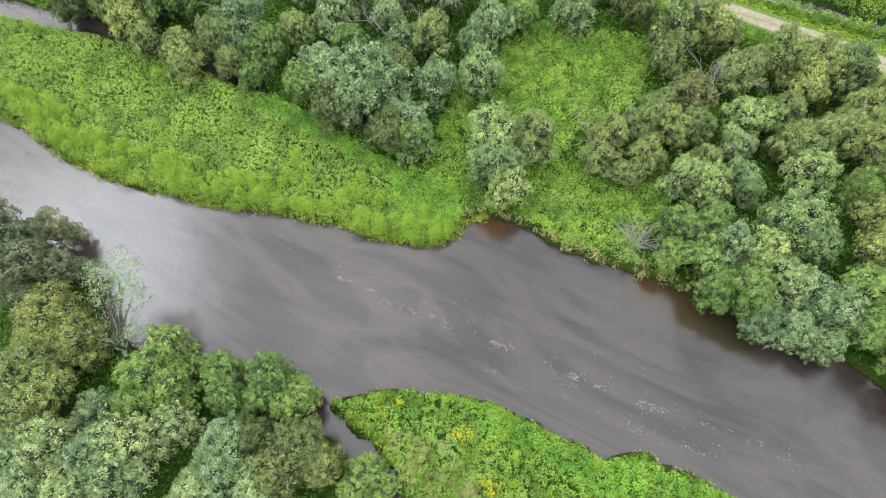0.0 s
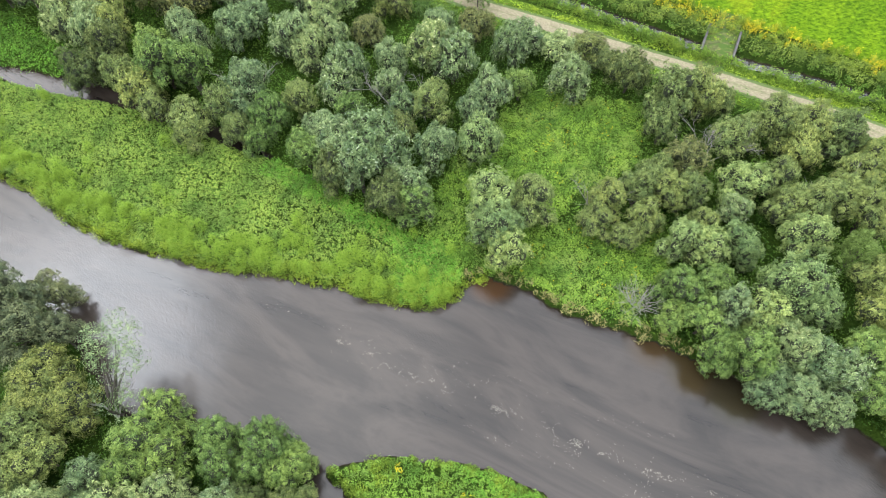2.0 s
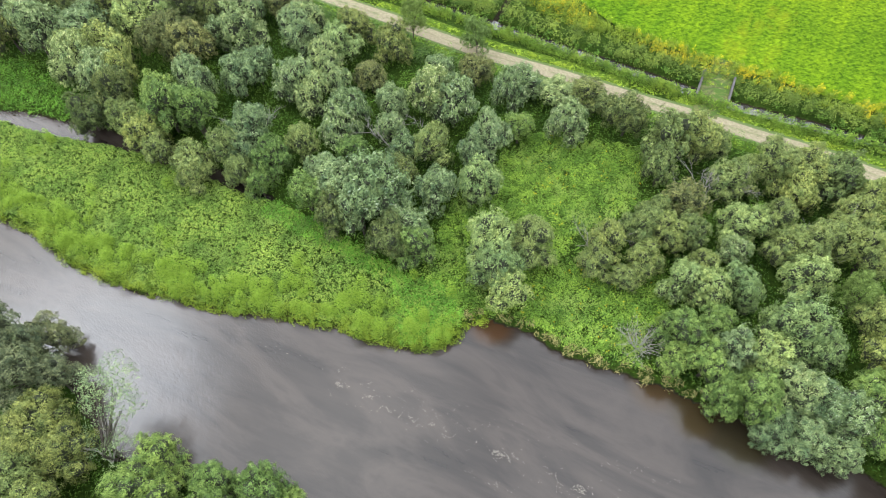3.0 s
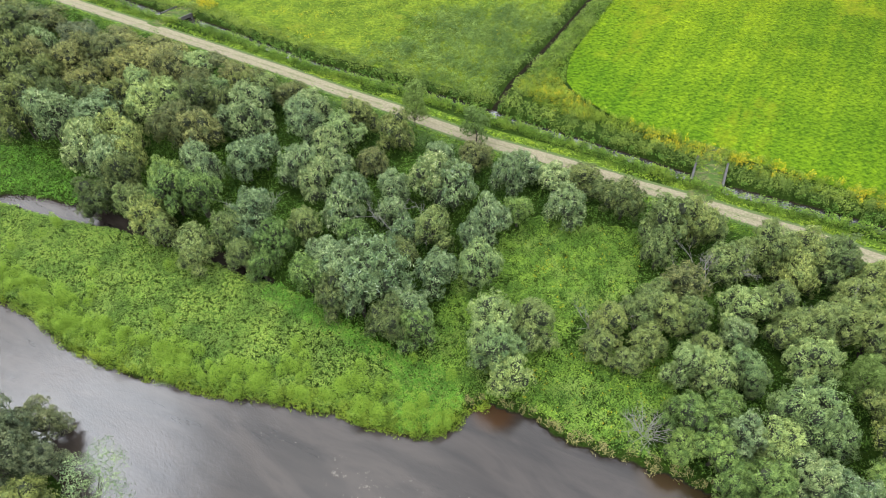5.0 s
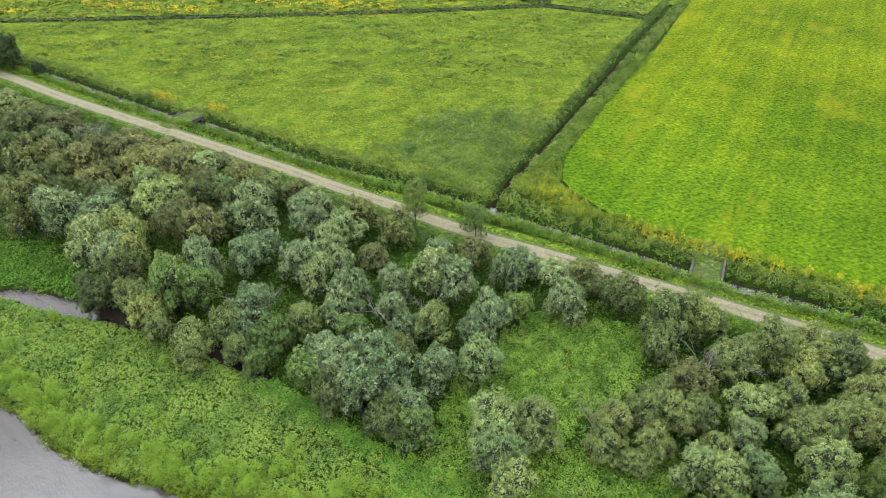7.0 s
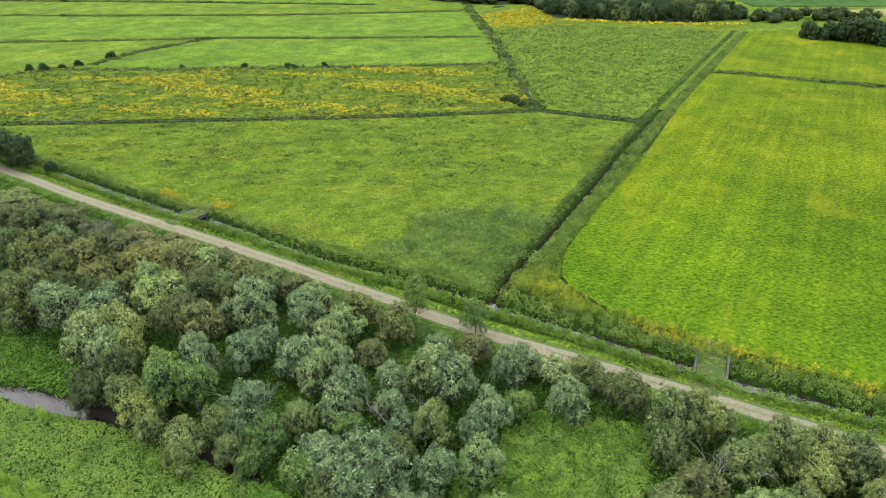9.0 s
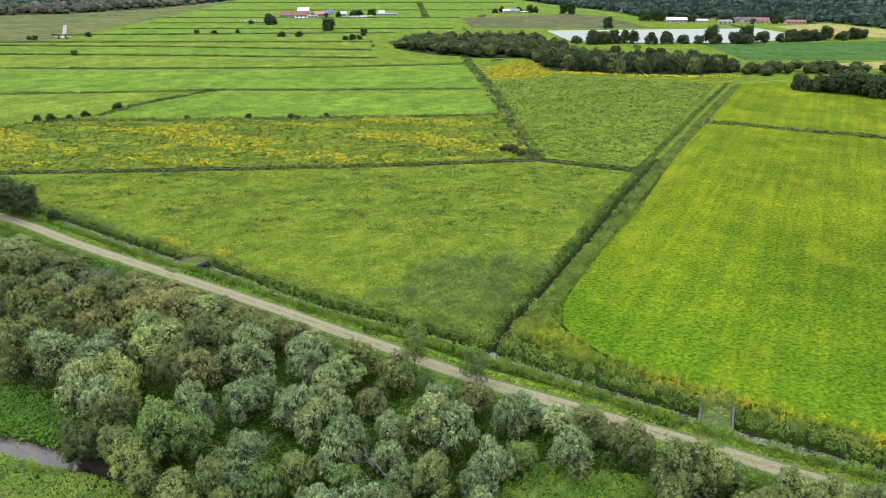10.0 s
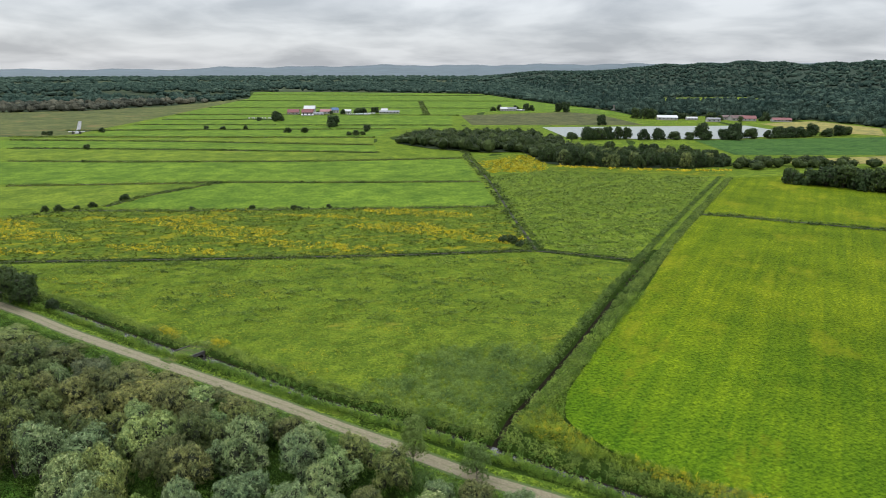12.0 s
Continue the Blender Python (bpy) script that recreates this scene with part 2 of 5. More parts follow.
def track_material():
    """Pale gravel in two wheel tracks, grass creeping in between them and from the edges."""
    m, n, l, b = shader("gravel_track", 0.95, 0.15)
    tc = n.new("ShaderNodeTexCoord")
    s = n.new("ShaderNodeSeparateXYZ")
    l.new(tc.outputs["UV"], s.inputs[0])
    grit = noise_of(n, l, 0.25, 5.0, 0.7)
    stone = ramp_of(n, [(0.3, (0.096, 0.082, 0.052)), (0.7, (0.186, 0.161, 0.106))])
    l.new(grit.outputs["Fac"], stone.inputs["Fac"])
    grass = ramp_of(n, [(0.3, (0.032, 0.056, 0.013)), (0.7, (0.070, 0.092, 0.028))])
    l.new(grit.outputs["Fac"], grass.inputs["Fac"])
    across = ramp_of(n, [(0.0, (1, 1, 1)), (0.13, (0.45, 0.45, 0.45)), (0.20, (0, 0, 0)), (0.40, (0.05, 0.05, 0.05)), (0.5, (0.24, 0.24, 0.24)),
                         (0.60, (0.05, 0.05, 0.05)), (0.80, (0, 0, 0)), (0.87, (0.5, 0.5, 0.5)), (1.0, (1, 1, 1))])
    l.new(s.outputs["Y"], across.inputs["Fac"])
    ragged = noise_of(n, l, 2.8, 6.0, 0.72)
    add = n.new("ShaderNodeMath")
    add.operation = "MULTIPLY_ADD"
    l.new(ragged.outputs["Fac"], add.inputs[0])
    add.inputs[1].default_value = 1.0
    l.new(across.outputs[0], add.inputs[2])
    edge = ramp_of(n, [(0.60, (0, 0, 0)), (0.95, (1, 1, 1))])
    l.new(add.outputs[0], edge.inputs["Fac"])
    l.new(mix_of(n, l, edge.outputs[0], stone.outputs[0], grass.outputs[0]), b.inputs["Base Color"])
    l.new(bump_of(n, l, grit.outputs["Fac"], 0.7, 0.05), b.inputs["Normal"])
    return m


M_GROUND = ground_material()
M_TRACK = track_material()
M_RIVER = water("river_water", (0.008, 0.0062, 0.005), (0.021, 0.0165, 0.0135), 0.36,
                [(5.2, 33.8, 3.2, (0.030, 0.016, 0.008)), (22, 26.5, 3.6, (0.025, 0.016, 0.008)), (25.5, 23.5, 3.6, (0.021, 0.015, 0.007)), (29, 20.5, 3.6, (0.016, 0.013, 0.007))])
M_DITCH = water("ditch_water", (0.014, 0.013, 0.010), (0.025, 0.023, 0.021), 1.0)
M_MOWN = turf("mown_grass", (0.028, 0.057, 0.003), (0.084, 0.132, 0.006), (0.150, 0.150, 0.008), 0.53, 34.0, 0.7, 0.3, mown=-31)
M_ROUGH = turf("rough_meadow", (0.036, 0.066, 0.009), (0.106, 0.148, 0.016), (0.148, 0.150, 0.018), 0.60, 14.0, 0.6, 0.4)
M_GOLD = turf("goldenrod_meadow", (0.032, 0.060, 0.009), (0.087, 0.119, 0.014), (0.142, 0.135, 0.007), 0.53, 10.0, 1.2, 0.5)
M_STRIP = turf("pasture", (0.044, 0.083, 0.010), (0.090, 0.140, 0.019), None, 0.5, 30.0, 1.5, 0.2)
M_STRIP_B = turf("hay_pasture", (0.050, 0.080, 0.010), (0.098, 0.135, 0.018), (0.110, 0.124, 0.021), 0.6, 30.0, 1.5, 0.2)
M_BROWN = turf("bare_crop", (0.046, 0.050, 0.027), (0.069, 0.073, 0.037), None, 0.5, 30.0, 2.0, 0.3)
M_TAN = turf("stubble", (0.138, 0.124, 0.046), (0.192, 0.169, 0.073), None, 0.5, 20.0, 1.5, 0.2)
M_MAIZE = turf("tall_crop", (0.023, 0.055, 0.014), (0.041, 0.087, 0.023), None, 0.5, 20.0, 1.5, 0.5)
M_FAR_MARSH = turf("far_marsh_grass", (0.027, 0.039, 0.025), (0.046, 0.057, 0.034), None, 0.56, 120.0, 8.0, 0.5)
M_MARSH = turf("marsh", (0.044, 0.055, 0.023), (0.078, 0.087, 0.037), (0.110, 0.085, 0.034), 0.56, 45.0, 3.0, 0.5)
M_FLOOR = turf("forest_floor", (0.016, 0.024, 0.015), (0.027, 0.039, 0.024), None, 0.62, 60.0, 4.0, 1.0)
M_FILM = plain("crop_film", (0.078, 0.096, 0.078), (0.169, 0.179, 0.175), 3.0, 0.5)
M_CONCRETE = plain("weathered_concrete", (0.025, 0.024, 0.021), (0.069, 0.065, 0.060), 0.5)
M_BARK = plain("bark", (0.023, 0.018, 0.014), (0.060, 0.050, 0.039), 0.3)
# near-black green of the cores that darken the crowns from inside, shade as colour
M_CROWN_SHADE = plain("crown_inner_shade", (0.010, 0.014, 0.006), (0.026, 0.032, 0.014), 0.3)
M_DEADWOOD = plain("dead_wood", (0.129, 0.119, 0.106), (0.211, 0.198, 0.179), 0.4)
LEAF = {
    "s": foliage("silver_leaves", (0.052, 0.079, 0.034), (0.208, 0.282, 0.128), (0.244, 0.295, 0.165), 0.06, patch=0.3),
    "o": foliage("olive_leaves", (0.049, 0.068, 0.021), (0.193, 0.246, 0.085), patch=0.3),
    "g": foliage("green_leaves", (0.038, 0.069, 0.018), (0.164, 0.242, 0.068), patch=0.3),
    "l": foliage("light_olive_leaves", (0.060, 0.092, 0.032), (0.234, 0.317, 0.122), patch=0.3),
    "d": foliage("dark_leaves", (0.033, 0.049, 0.017), (0.138, 0.171, 0.059), patch=0.3),
    "b": foliage("brownish_leaves", (0.050, 0.057, 0.022), (0.178, 0.196, 0.072), patch=0.3),
    "w": foliage("pale_tipped_leaves", (0.048, 0.075, 0.031), (0.183, 0.254, 0.108), (0.296, 0.352, 0.226), 0.09, patch=0.3),
    "k": foliage("shaded_grey_leaves", (0.035, 0.046, 0.025), (0.135, 0.161, 0.085), patch=0.3),
    "p": foliage("deep_green_leaves", (0.015, 0.028, 0.010), (0.045, 0.070, 0.023)),
    "t": foliage("sapling_leaves", (0.030, 0.053, 0.013), (0.120, 0.180, 0.052)),
}
M_WEEDS = foliage("lush_weeds", (0.028, 0.066, 0.009), (0.160, 0.275, 0.048), None, 0, 0.03, 3.0, (0.150, 0.220, 0.055))
M_YELLOW_WEEDS = foliage("yellowish_weeds", (0.028, 0.054, 0.005), (0.148, 0.212, 0.028), None, 0, 0.03, 3.0)
M_LIME = foliage("lime_leaves", (0.080, 0.140, 0.012), (0.215, 0.315, 0.040), None, 0, 0.03)
M_LUSH = foliage("rank_grass_leaves", (0.027, 0.083, 0.008), (0.115, 0.257, 0.039), None, 0, 0.03, 2.5)
M_LEAFY = foliage("broad_weed_leaves", (0.036, 0.068, 0.012), (0.170, 0.250, 0.052), None, 0, 0.03, 5.0)
M_VERGE = foliage("verge_leaves", (0.041, 0.080, 0.007), (0.161, 0.252, 0.034), None, 0, 0.03, 2.0, (0.156, 0.211, 0.023))
M_BUSHY = foliage("undergrowth_leaves", (0.014, 0.037, 0.006), (0.088, 0.168, 0.028), None, 0, 0.03, 4.0)
M_REED = foliage("reed_leaves", (0.025, 0.048, 0.010), (0.128, 0.186, 0.040), None, 0, 0.03, 5.0)
M_REED_BED = foliage("grey_reed_leaves", (0.026, 0.054, 0.014), (0.112, 0.176, 0.050), None, 0, 0.03, 5.0)
M_HEDGE = foliage("hedge_leaves", (0.023, 0.041, 0.009), (0.096, 0.133, 0.027), None, 0, 0.03, 20.0)
M_DRY = foliage("dry_grass", (0.110, 0.106, 0.041), (0.221, 0.206, 0.092), None, 0, 0.03)
M_GOLDEN = foliage("goldenrod_flowers", (0.230, 0.195, 0.010), (0.400, 0.330, 0.016), None, 0, 0.03)
M_MEADOW = foliage("meadow_blades", (0.048, 0.076, 0.009), (0.158, 0.203, 0.024), None, 0, 0.03, 11.0)
M_TUFT = foliage("mown_blades", (0.030, 0.068, 0.004), (0.080, 0.140, 0.008), None, 0, 0.03, 9.0)
M_WOOD = foliage("woodland_leaves", (0.012, 0.021, 0.007), (0.058, 0.080, 0.026), None, 0, 0.03, 9.0)
# M_FAR and M_CONIFER carry the blue of distance haze in their base colours
M_FAR = foliage("hazed_forest_leaves", (0.018, 0.035, 0.031), (0.041, 0.066, 0.058), None, 0, 0.0, 60.0)
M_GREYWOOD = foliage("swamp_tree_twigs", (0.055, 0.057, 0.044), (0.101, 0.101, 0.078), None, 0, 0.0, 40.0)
M_CONIFER = foliage("hazed_conifer_needles", (0.014, 0.028, 0.025), (0.032, 0.052, 0.046), None, 0, 0.0, 50.0)


# ---- shapes ----
def rng_of(seed):
    return np.random.default_rng(seed)


def mesh_of(name, verts, faces, material, smooth=False):
    me = bpy.data.meshes.new(name)
    verts = np.asarray(verts, dtype=np.float32)
    faces = np.asarray(faces, dtype=np.int32)
    k = faces.shape[1]
    me.vertices.add(len(verts))
    me.vertices.foreach_set("co", verts.ravel())
    me.loops.add(faces.size)
    me.loops.foreach_set("vertex_index", faces.ravel())
    me.polygons.add(len(faces))
    me.polygons.foreach_set("loop_start", np.arange(0, faces.size, k, dtype=np.int32))
    me.polygons.foreach_set("use_smooth", np.full(len(faces), smooth))
    me.update(calc_edges=True)
    me.materials.append(material)
    return me


def unit(v):
    return v / (np.linalg.norm(v, axis=1, keepdims=True) + 1e-9)


def leaf_points(at, facing, size, rng, slim=0.6):
    """The corners of pointed leaves or leaf sprays at the places given, each facing its own way."""
    k = len(at)
    facing = unit(facing)
    side = unit(np.cross(facing, rng.normal(size=(k, 3))))
    along_it = np.cross(facing, side)
    size = np.broadcast_to(size, k)[:, None]
    return np.stack([at + along_it * size * 1.2, at - along_it * size * 0.8 + side * size * slim, at - along_it * size * 0.8 - side * size * slim], axis=1).reshape(-1, 3)


def leaf_mesh(name, at, facing, size, material, rng, slim=0.6):
    k = len(at)
    return mesh_of(name, leaf_points(at, facing, size, rng, slim), np.arange(3 * k).reshape(k, 3), material)


def part(name, data, parent, label=""):
    ob = new(name, data)
    ob.parent = parent
    if label:
        ob["label"] = label
    return ob


def part_bm(name, bm, material, parent, label=""):
    me = bpy.data.meshes.new(name)
    bm.to_mesh(me)
    bm.free()
    me.materials.append(material)
    return part(name, me, parent, label)


def add_box(bm, x, y, z, sx, sy, sz, turn=0.0):
    """A box with its base at z, turned about its own upright axis."""
    m = pose(x, y, z + sz / 2, 0, 0, turn) @ Matrix.Diagonal((sx, sy, sz, 1))
    return bmesh.ops.create_cube(bm, size=1, matrix=m)["verts"]


def add_limb(bm, a, b, ra, rb, sides=6):
    a, b = Vector(a), Vector(b)
    m = Matrix.Translation((a + b) / 2) @ (b - a).to_track_quat("Z", "Y").to_matrix().to_4x4()
    bmesh.ops.create_cone(bm, cap_ends=True, segments=sides, radius1=ra, radius2=rb, depth=(b - a).length, matrix=m)


def segments_of(line, closed=False):
    p = np.array(line, float)
    q = np.roll(p, -1, axis=0) if closed else p[1:]
    return (p if closed else p[:-1]), q


def line_distance(x, y, line, closed=False):
    best = np.full(x.shape, 1e9)
    for (ax, ay), (bx, by) in zip(*segments_of(line, closed)):
        dx, dy = bx - ax, by - ay
        t = np.clip(((x - ax) * dx + (y - ay) * dy) / (dx * dx + dy * dy + 1e-9), 0, 1)
        best = np.minimum(best, np.hypot(x - ax - t * dx, y - ay - t * dy))
    return best


def inside(x, y, ring):
    hit = np.zeros(x.shape, bool)
    for (ax, ay), (bx, by) in zip(*segments_of(ring, True)):
        cross = (ay > y) != (by > y)
        hit ^= cross & (x < (bx - ax) * (y - ay) / (by - ay + 1e-12) + ax)
    return hit


def ring_distance(x, y, ring):
    d = line_distance(x, y, ring, True)
    return np.where(inside(x, y, ring), -d, d)


def waves(x, y, size, seed=0):
    """A cheap smooth unevenness between about -1 and 1."""
    r = rng_of(seed)
    out = np.zeros(np.shape(x))
    for i in range(6):
        a, p, s = r.uniform(0, 2 * math.pi), r.uniform(0, 6.28), size * r.uniform(0.5, 1.8)
        out = out + np.sin((x * math.cos(a) + y * math.sin(a)) * 6.28 / s + p)
    return out / 3.0


# ---- plan ----
NORTH_BANK = [(-170, 95), (-110, 78), (-75, 60), (-54, 48.7), (-50, 46.9), (-44.4, 42.4), (-40.2, 40.4), (-35.2, 38.5), (-29.1, 36.8), (-24.4, 35.6),
              (-19.9, 35.3), (-15.4, 34.3), (-10.3, 33.1), (-5.2, 31.4), (-1.5, 30.9), (0.7, 31.4), (2.6, 33.9), (4.8, 34.3), (7.6, 33.5), (10.3, 32.1), (13.2, 30.0),
              (17.3, 28.3), (21.9, 26.8), (25.5, 25.0), (30, 22.5), (36, 19.5), (42, 16), (48, 9), (58, -6), (75, -35), (90, -80)]
SOUTH_BANK = [(45, -60), (38, -20), (26.4, 5.0), (21.7, 7.5), (17.7, 8.6), (14.4, 8.3), (12.0, 9.8), (8.9, 11.4), (5.2, 13.0), (0.8, 14.4), (-4.7, 14.8), (-8, 14.4),
              (-10.7, 13.6), (-10, 12.5), (-7.2, 10.4), (-5, 7.6), (-3.4, 5), (-1.5, 1.5), (0, -4), (-2, -5), (-4.5, 2), (-6.5, 6), (-9.5, 8.6), (-12.4, 11),
              (-14.5, 14.2), (-18, 15.4), (-22, 16), (-26, 17.5), (-30, 18.2), (-33.5, 20.5), (-36.5, 24), (-40, 28), (-45.4, 32.5), (-50.3, 36), (-70, 46), (-110, 58), (-170, 66)]
RIVER = NORTH_BANK + SOUTH_BANK
BACKWATER = [(-66, 68.2), (-62, 66.6), (-57, 64.4), (-51.9, 63.3), (-46.8, 62.2), (-40.8, 60.2), (-36.5, 58.3), (-29.8, 55), (-24.9, 52.6), (-21, 51.4),
             (-24, 54.5), (-29, 57), (-35, 60.5), (-41, 63), (-47, 64.8), (-51, 66), (-55, 67.2), (-60, 68.6), (-64, 69.2)]
TRACK = [(-190, 195), (-140, 166), (-102.1, 144.1), (-86.6, 134.2), (-73.8, 126.9), (-57.6, 117.9), (-41.6, 109), (-29.3, 102.0), (-18.2, 95.2), (-9, 90.1), (-2.2, 85.7), (7.3, 80.1),
         (17, 75.7), (29.5, 69.2), (35.3, 66.5), (40.8, 63.6), (50.5, 58.7), (57.3, 54.3), (75, 44), (130, 10), (200, -34)]
TRACK_DITCH = [(-150, 178), (-115, 158), (-98, 149.5), (-78.5, 137.5), (-61, 126.8), (-57, 124.5), (-52, 123.2), (-39.9, 115.8), (-23.6, 105), (-8.4, 98), (3.5, 92), (8.2, 89),
               (19.7, 82.5), (31, 76), (37, 72.4), (41.3, 69.7), (49.7, 66.1), (56.4, 63.1), (75, 53), (130, 20), (200, -20)]
FIELD_DITCH = [(8.2, 89), (12.3, 98.7), (19, 109.5), (30.2, 128.8), (47.6, 160.7), (63.8, 188.8), (85.7, 226.9), (122, 288), (158, 348)]
CULVERTS = [(39.9, 72.2), (-55.0, 124.3)]


def step(a, b, v):
    t = np.clip((v - a) / (b - a), 0, 1)
    return t * t * (3 - 2 * t)


def height(x, y):
    """The land's height: a plain with a river bed and ditches, hills far off."""
    x, y = np.asarray(x, float), np.asarray(y, float)
    rough_edge = waves(x, y, 3.0, 5) * 0.35 + waves(x, y, 9.0, 6) * 0.3
    d = ring_distance(x, y, RIVER) + rough_edge * 0.8
    z = np.where(d > 0, np.minimum(0, -0.8 + d * 1.7), np.maximum(-1.9, -0.8 + d * 0.35))
    d = ring_distance(x, y, BACKWATER) + rough_edge * 0.6
    z = np.minimum(z, np.where(d > 0, np.minimum(0, -0.8 + d * 0.7), np.maximum(-1.2, -0.8 + d * 0.4)))
    cover = np.ones(x.shape)
    for cx, cy in CULVERTS:
        cover = np.minimum(cover, 0.72 + 0.28 * step(1.9, 2.5, np.hypot(x - cx, y - cy)))
    for line, near, steep in ((TRACK_DITCH, 0.6, 1.2), (FIELD_DITCH, 0.15, 1.7)):
        d = line_distance(x, y, line)
        z = np.minimum(z, np.minimum(0, -1.25 + np.maximum(0, d - near) * steep) * cover * (y < 204))
    z = z + waves(x, y, 26.0, 8) * 0.08 * (z > -0.1)
    r, turn = np.hypot(x, y), np.degrees(np.arctan2(x, np.maximum(y, 1)))
    front = (y > 0)
    far_crest = 21 + 18 * step(-23, -17, turn) + 15 * step(-14, -4, turn) + 4 * np.sin(turn * 0.9) + 2.5 * np.sin(turn * 2.3 + 1)
    z = z + front * step(3300, 4600, r) * far_crest
    near_crest = step(2, 9, turn) * 32 + step(11, 23, turn) * (34 + 4 * np.sin(turn * 0.8) + 3 * np.sin(turn * 2.1))
    return z + front * step(1850, 2450, r) * near_crest * (1 - 0.75 * step(2900, 3900, r))


def ribbon(name, line, width, z, material, every=2.0, follow=False, crown=0.0):
    """A band along a line, with u along it and v across it."""
    p = np.array(line, float)
    cum = np.concatenate([[0], np.cumsum(np.hypot(*np.diff(p, axis=0).T))])
    s = np.arange(0, cum[-1], every)
    c = np.stack([np.interp(s, cum, p[:, 0]), np.interp(s, cum, p[:, 1])], 1)
    for _ in range(3):
        c[1:-1] = (c[:-2] + 2 * c[1:-1] + c[2:]) / 4
    t = unit(np.gradient(c, axis=0))
    out = np.stack([-t[:, 1], t[:, 0]], 1)
    cols = 5
    v, uv = [], []
    for j in range(cols):
        f = j / (cols - 1)
        q = c + out * (f - 0.5) * width
        zz = (height(q[:, 0], q[:, 1]) if follow else 0) + z + crown * (1 - (2 * f - 1) ** 2)
        v.append(np.stack([q[:, 0], q[:, 1], np.broadcast_to(zz, len(s))], 1))
        uv.append(np.stack([s / width, np.full(len(s), f)], 1))
    n = len(s)
    faces = [(j * n + i, j * n + i + 1, (j + 1) * n + i + 1, (j + 1) * n + i) for j in range(cols - 1) for i in range(n - 1)]
    faces = np.array(faces)[:, ::-1]
    me = mesh_of(name, np.concatenate(v), faces, material, True)
    layer = me.uv_layers.new(name="UVMap")
    layer.data.foreach_set("uv", np.concatenate(uv)[faces.ravel()].astype(np.float32).ravel())
    return new(name, me)


def field(name, ring, z, material, label):
    bm = bmesh.new()
    f = bm.faces.new([bm.verts.new((x, y, z)) for x, y in ring])
    if f.normal.z == 0:
        f.normal_update()
    if f.normal.z < 0:
        f.normal_flip()
    bmesh.ops.triangulate(bm, faces=bm.faces[:])
    me = bpy.data.meshes.new(name)
    bm.to_mesh(me)
    bm.free()
    me.materials.append(material)
    return tagged(new(name, me), label, "field", kind="structure")


# ---- the land ----
def graded(lo, hi, fine_lo, fine_hi, cell, growth):
    v = list(np.arange(fine_lo, fine_hi, cell))
    c = cell
    while v[-1] < hi:
        c *= growth
        v.append(v[-1] + c)
    c = cell
    while v[0] > lo:
        c *= growth
        v.insert(0, v[0] - c)
    return np.array(v)


gx = np.concatenate([graded(-3600, -100, -102, -100, 0.9, 1.11)[:-1], np.arange(-100, -60, 0.9), np.arange(-60, 42, 0.55), np.arange(42, 62, 0.9), graded(62, 3600, 62, 64, 0.9, 1.11)])
gy = np.concatenate([np.arange(-8, 66, 0.55), np.arange(66, 142, 0.9), graded(142, 4950, 142, 144, 0.9, 1.085)])
gy = np.concatenate([graded(-1200, -8, -10, -8, 0.9, 1.085)[:-1], gy])
gx, gy = np.unique(gx), np.unique(gy)
GX, GY = np.meshgrid(gx, gy)
GZ = height(GX, GY)
cells = np.arange(len(gx) * len(gy)).reshape(len(gy), len(gx))
quads = np.stack([cells[:-1, :-1], cells[:-1, 1:], cells[1:, 1:], cells[1:, :-1]], -1).reshape(-1, 4)
ground = new("ground", mesh_of("ground", np.stack([GX, GY, GZ], -1).reshape(-1, 3), quads, M_GROUND, True))
tagged(ground, "green plain with a river bed, ditches and low hills", "ground", kind="structure")

river_sheet = [(-175, -90), (100, -90), (100, 40), (48, 40), (20, 58), (-20, 60), (-112, 92), (-175, 100)]
river = field("river", river_sheet, -0.8, M_RIVER, "slow grey-brown river with silty streaks and ripples")
river["category"] = "river"
ditch_pool = tagged(ribbon("ditch_water", TRACK_DITCH, 2.6, -0.8, M_DITCH), "dark narrow water in the ditch beside the track", "water", kind="structure")
track = tagged(ribbon("track", TRACK, 3.7, 0.10, M_TRACK, 1.0, False, 0.06), "pale gravel farm track with grassy middle and edges", "road", kind="structure")

M_VERGE_TURF = turf("verge_turf", (0.030, 0.057, 0.008), (0.069, 0.110, 0.016), (0.087, 0.101, 0.023), 0.58, 3.0, 0.5, 0.3)
tagged(ribbon("verge", TRACK, 7.4, 0.05, M_VERGE_TURF, 1.0), "short green grass verge along both sides of the track", "grass verge", kind="structure")

# ---- fields ----
field("plain", [(-900, 206), (36, 206), (62, 193.5), (72, 204), (300, 100), (700, 200), (700, 1000), (-900, 1000)], 0.07, M_ROUGH, "rank green grassland between the fields")
HEDGE_A = [(-139.4, 188.1), (-87.3, 191.2), (-40.9, 194.4), (-6.2, 197.7), (31.8, 203.1), (64.3, 190.5)]
HEDGE_UP = [(31.8, 203.1), (28.7, 256.8), (25.7, 330.2), (17.4, 422.2), (9.0, 629.5)]
HEDGE_B = [(-175.5, 243.2), (-163.3, 261.0), (-115.2, 260.2), (-63.8, 264.7), (-20.4, 267.1), (26.5, 271.9)]
HEDGE_C = [(-224.3, 317.6), (-183.2, 321.0), (-136.0, 326.0), (-122.4, 329.3), (-54.4, 329.7), (23.0, 333.5)]
HEDGE_BC = [(-148.1, 268.7), (-141.7, 292.8), (-128.4, 313.7), (-116.5, 329.3)]
HEDGE_D = [(-280.0, 402.5), (-207.6, 400.7), (-101.7, 403.9), (-30.6, 414.2), (13.7, 422.1)]
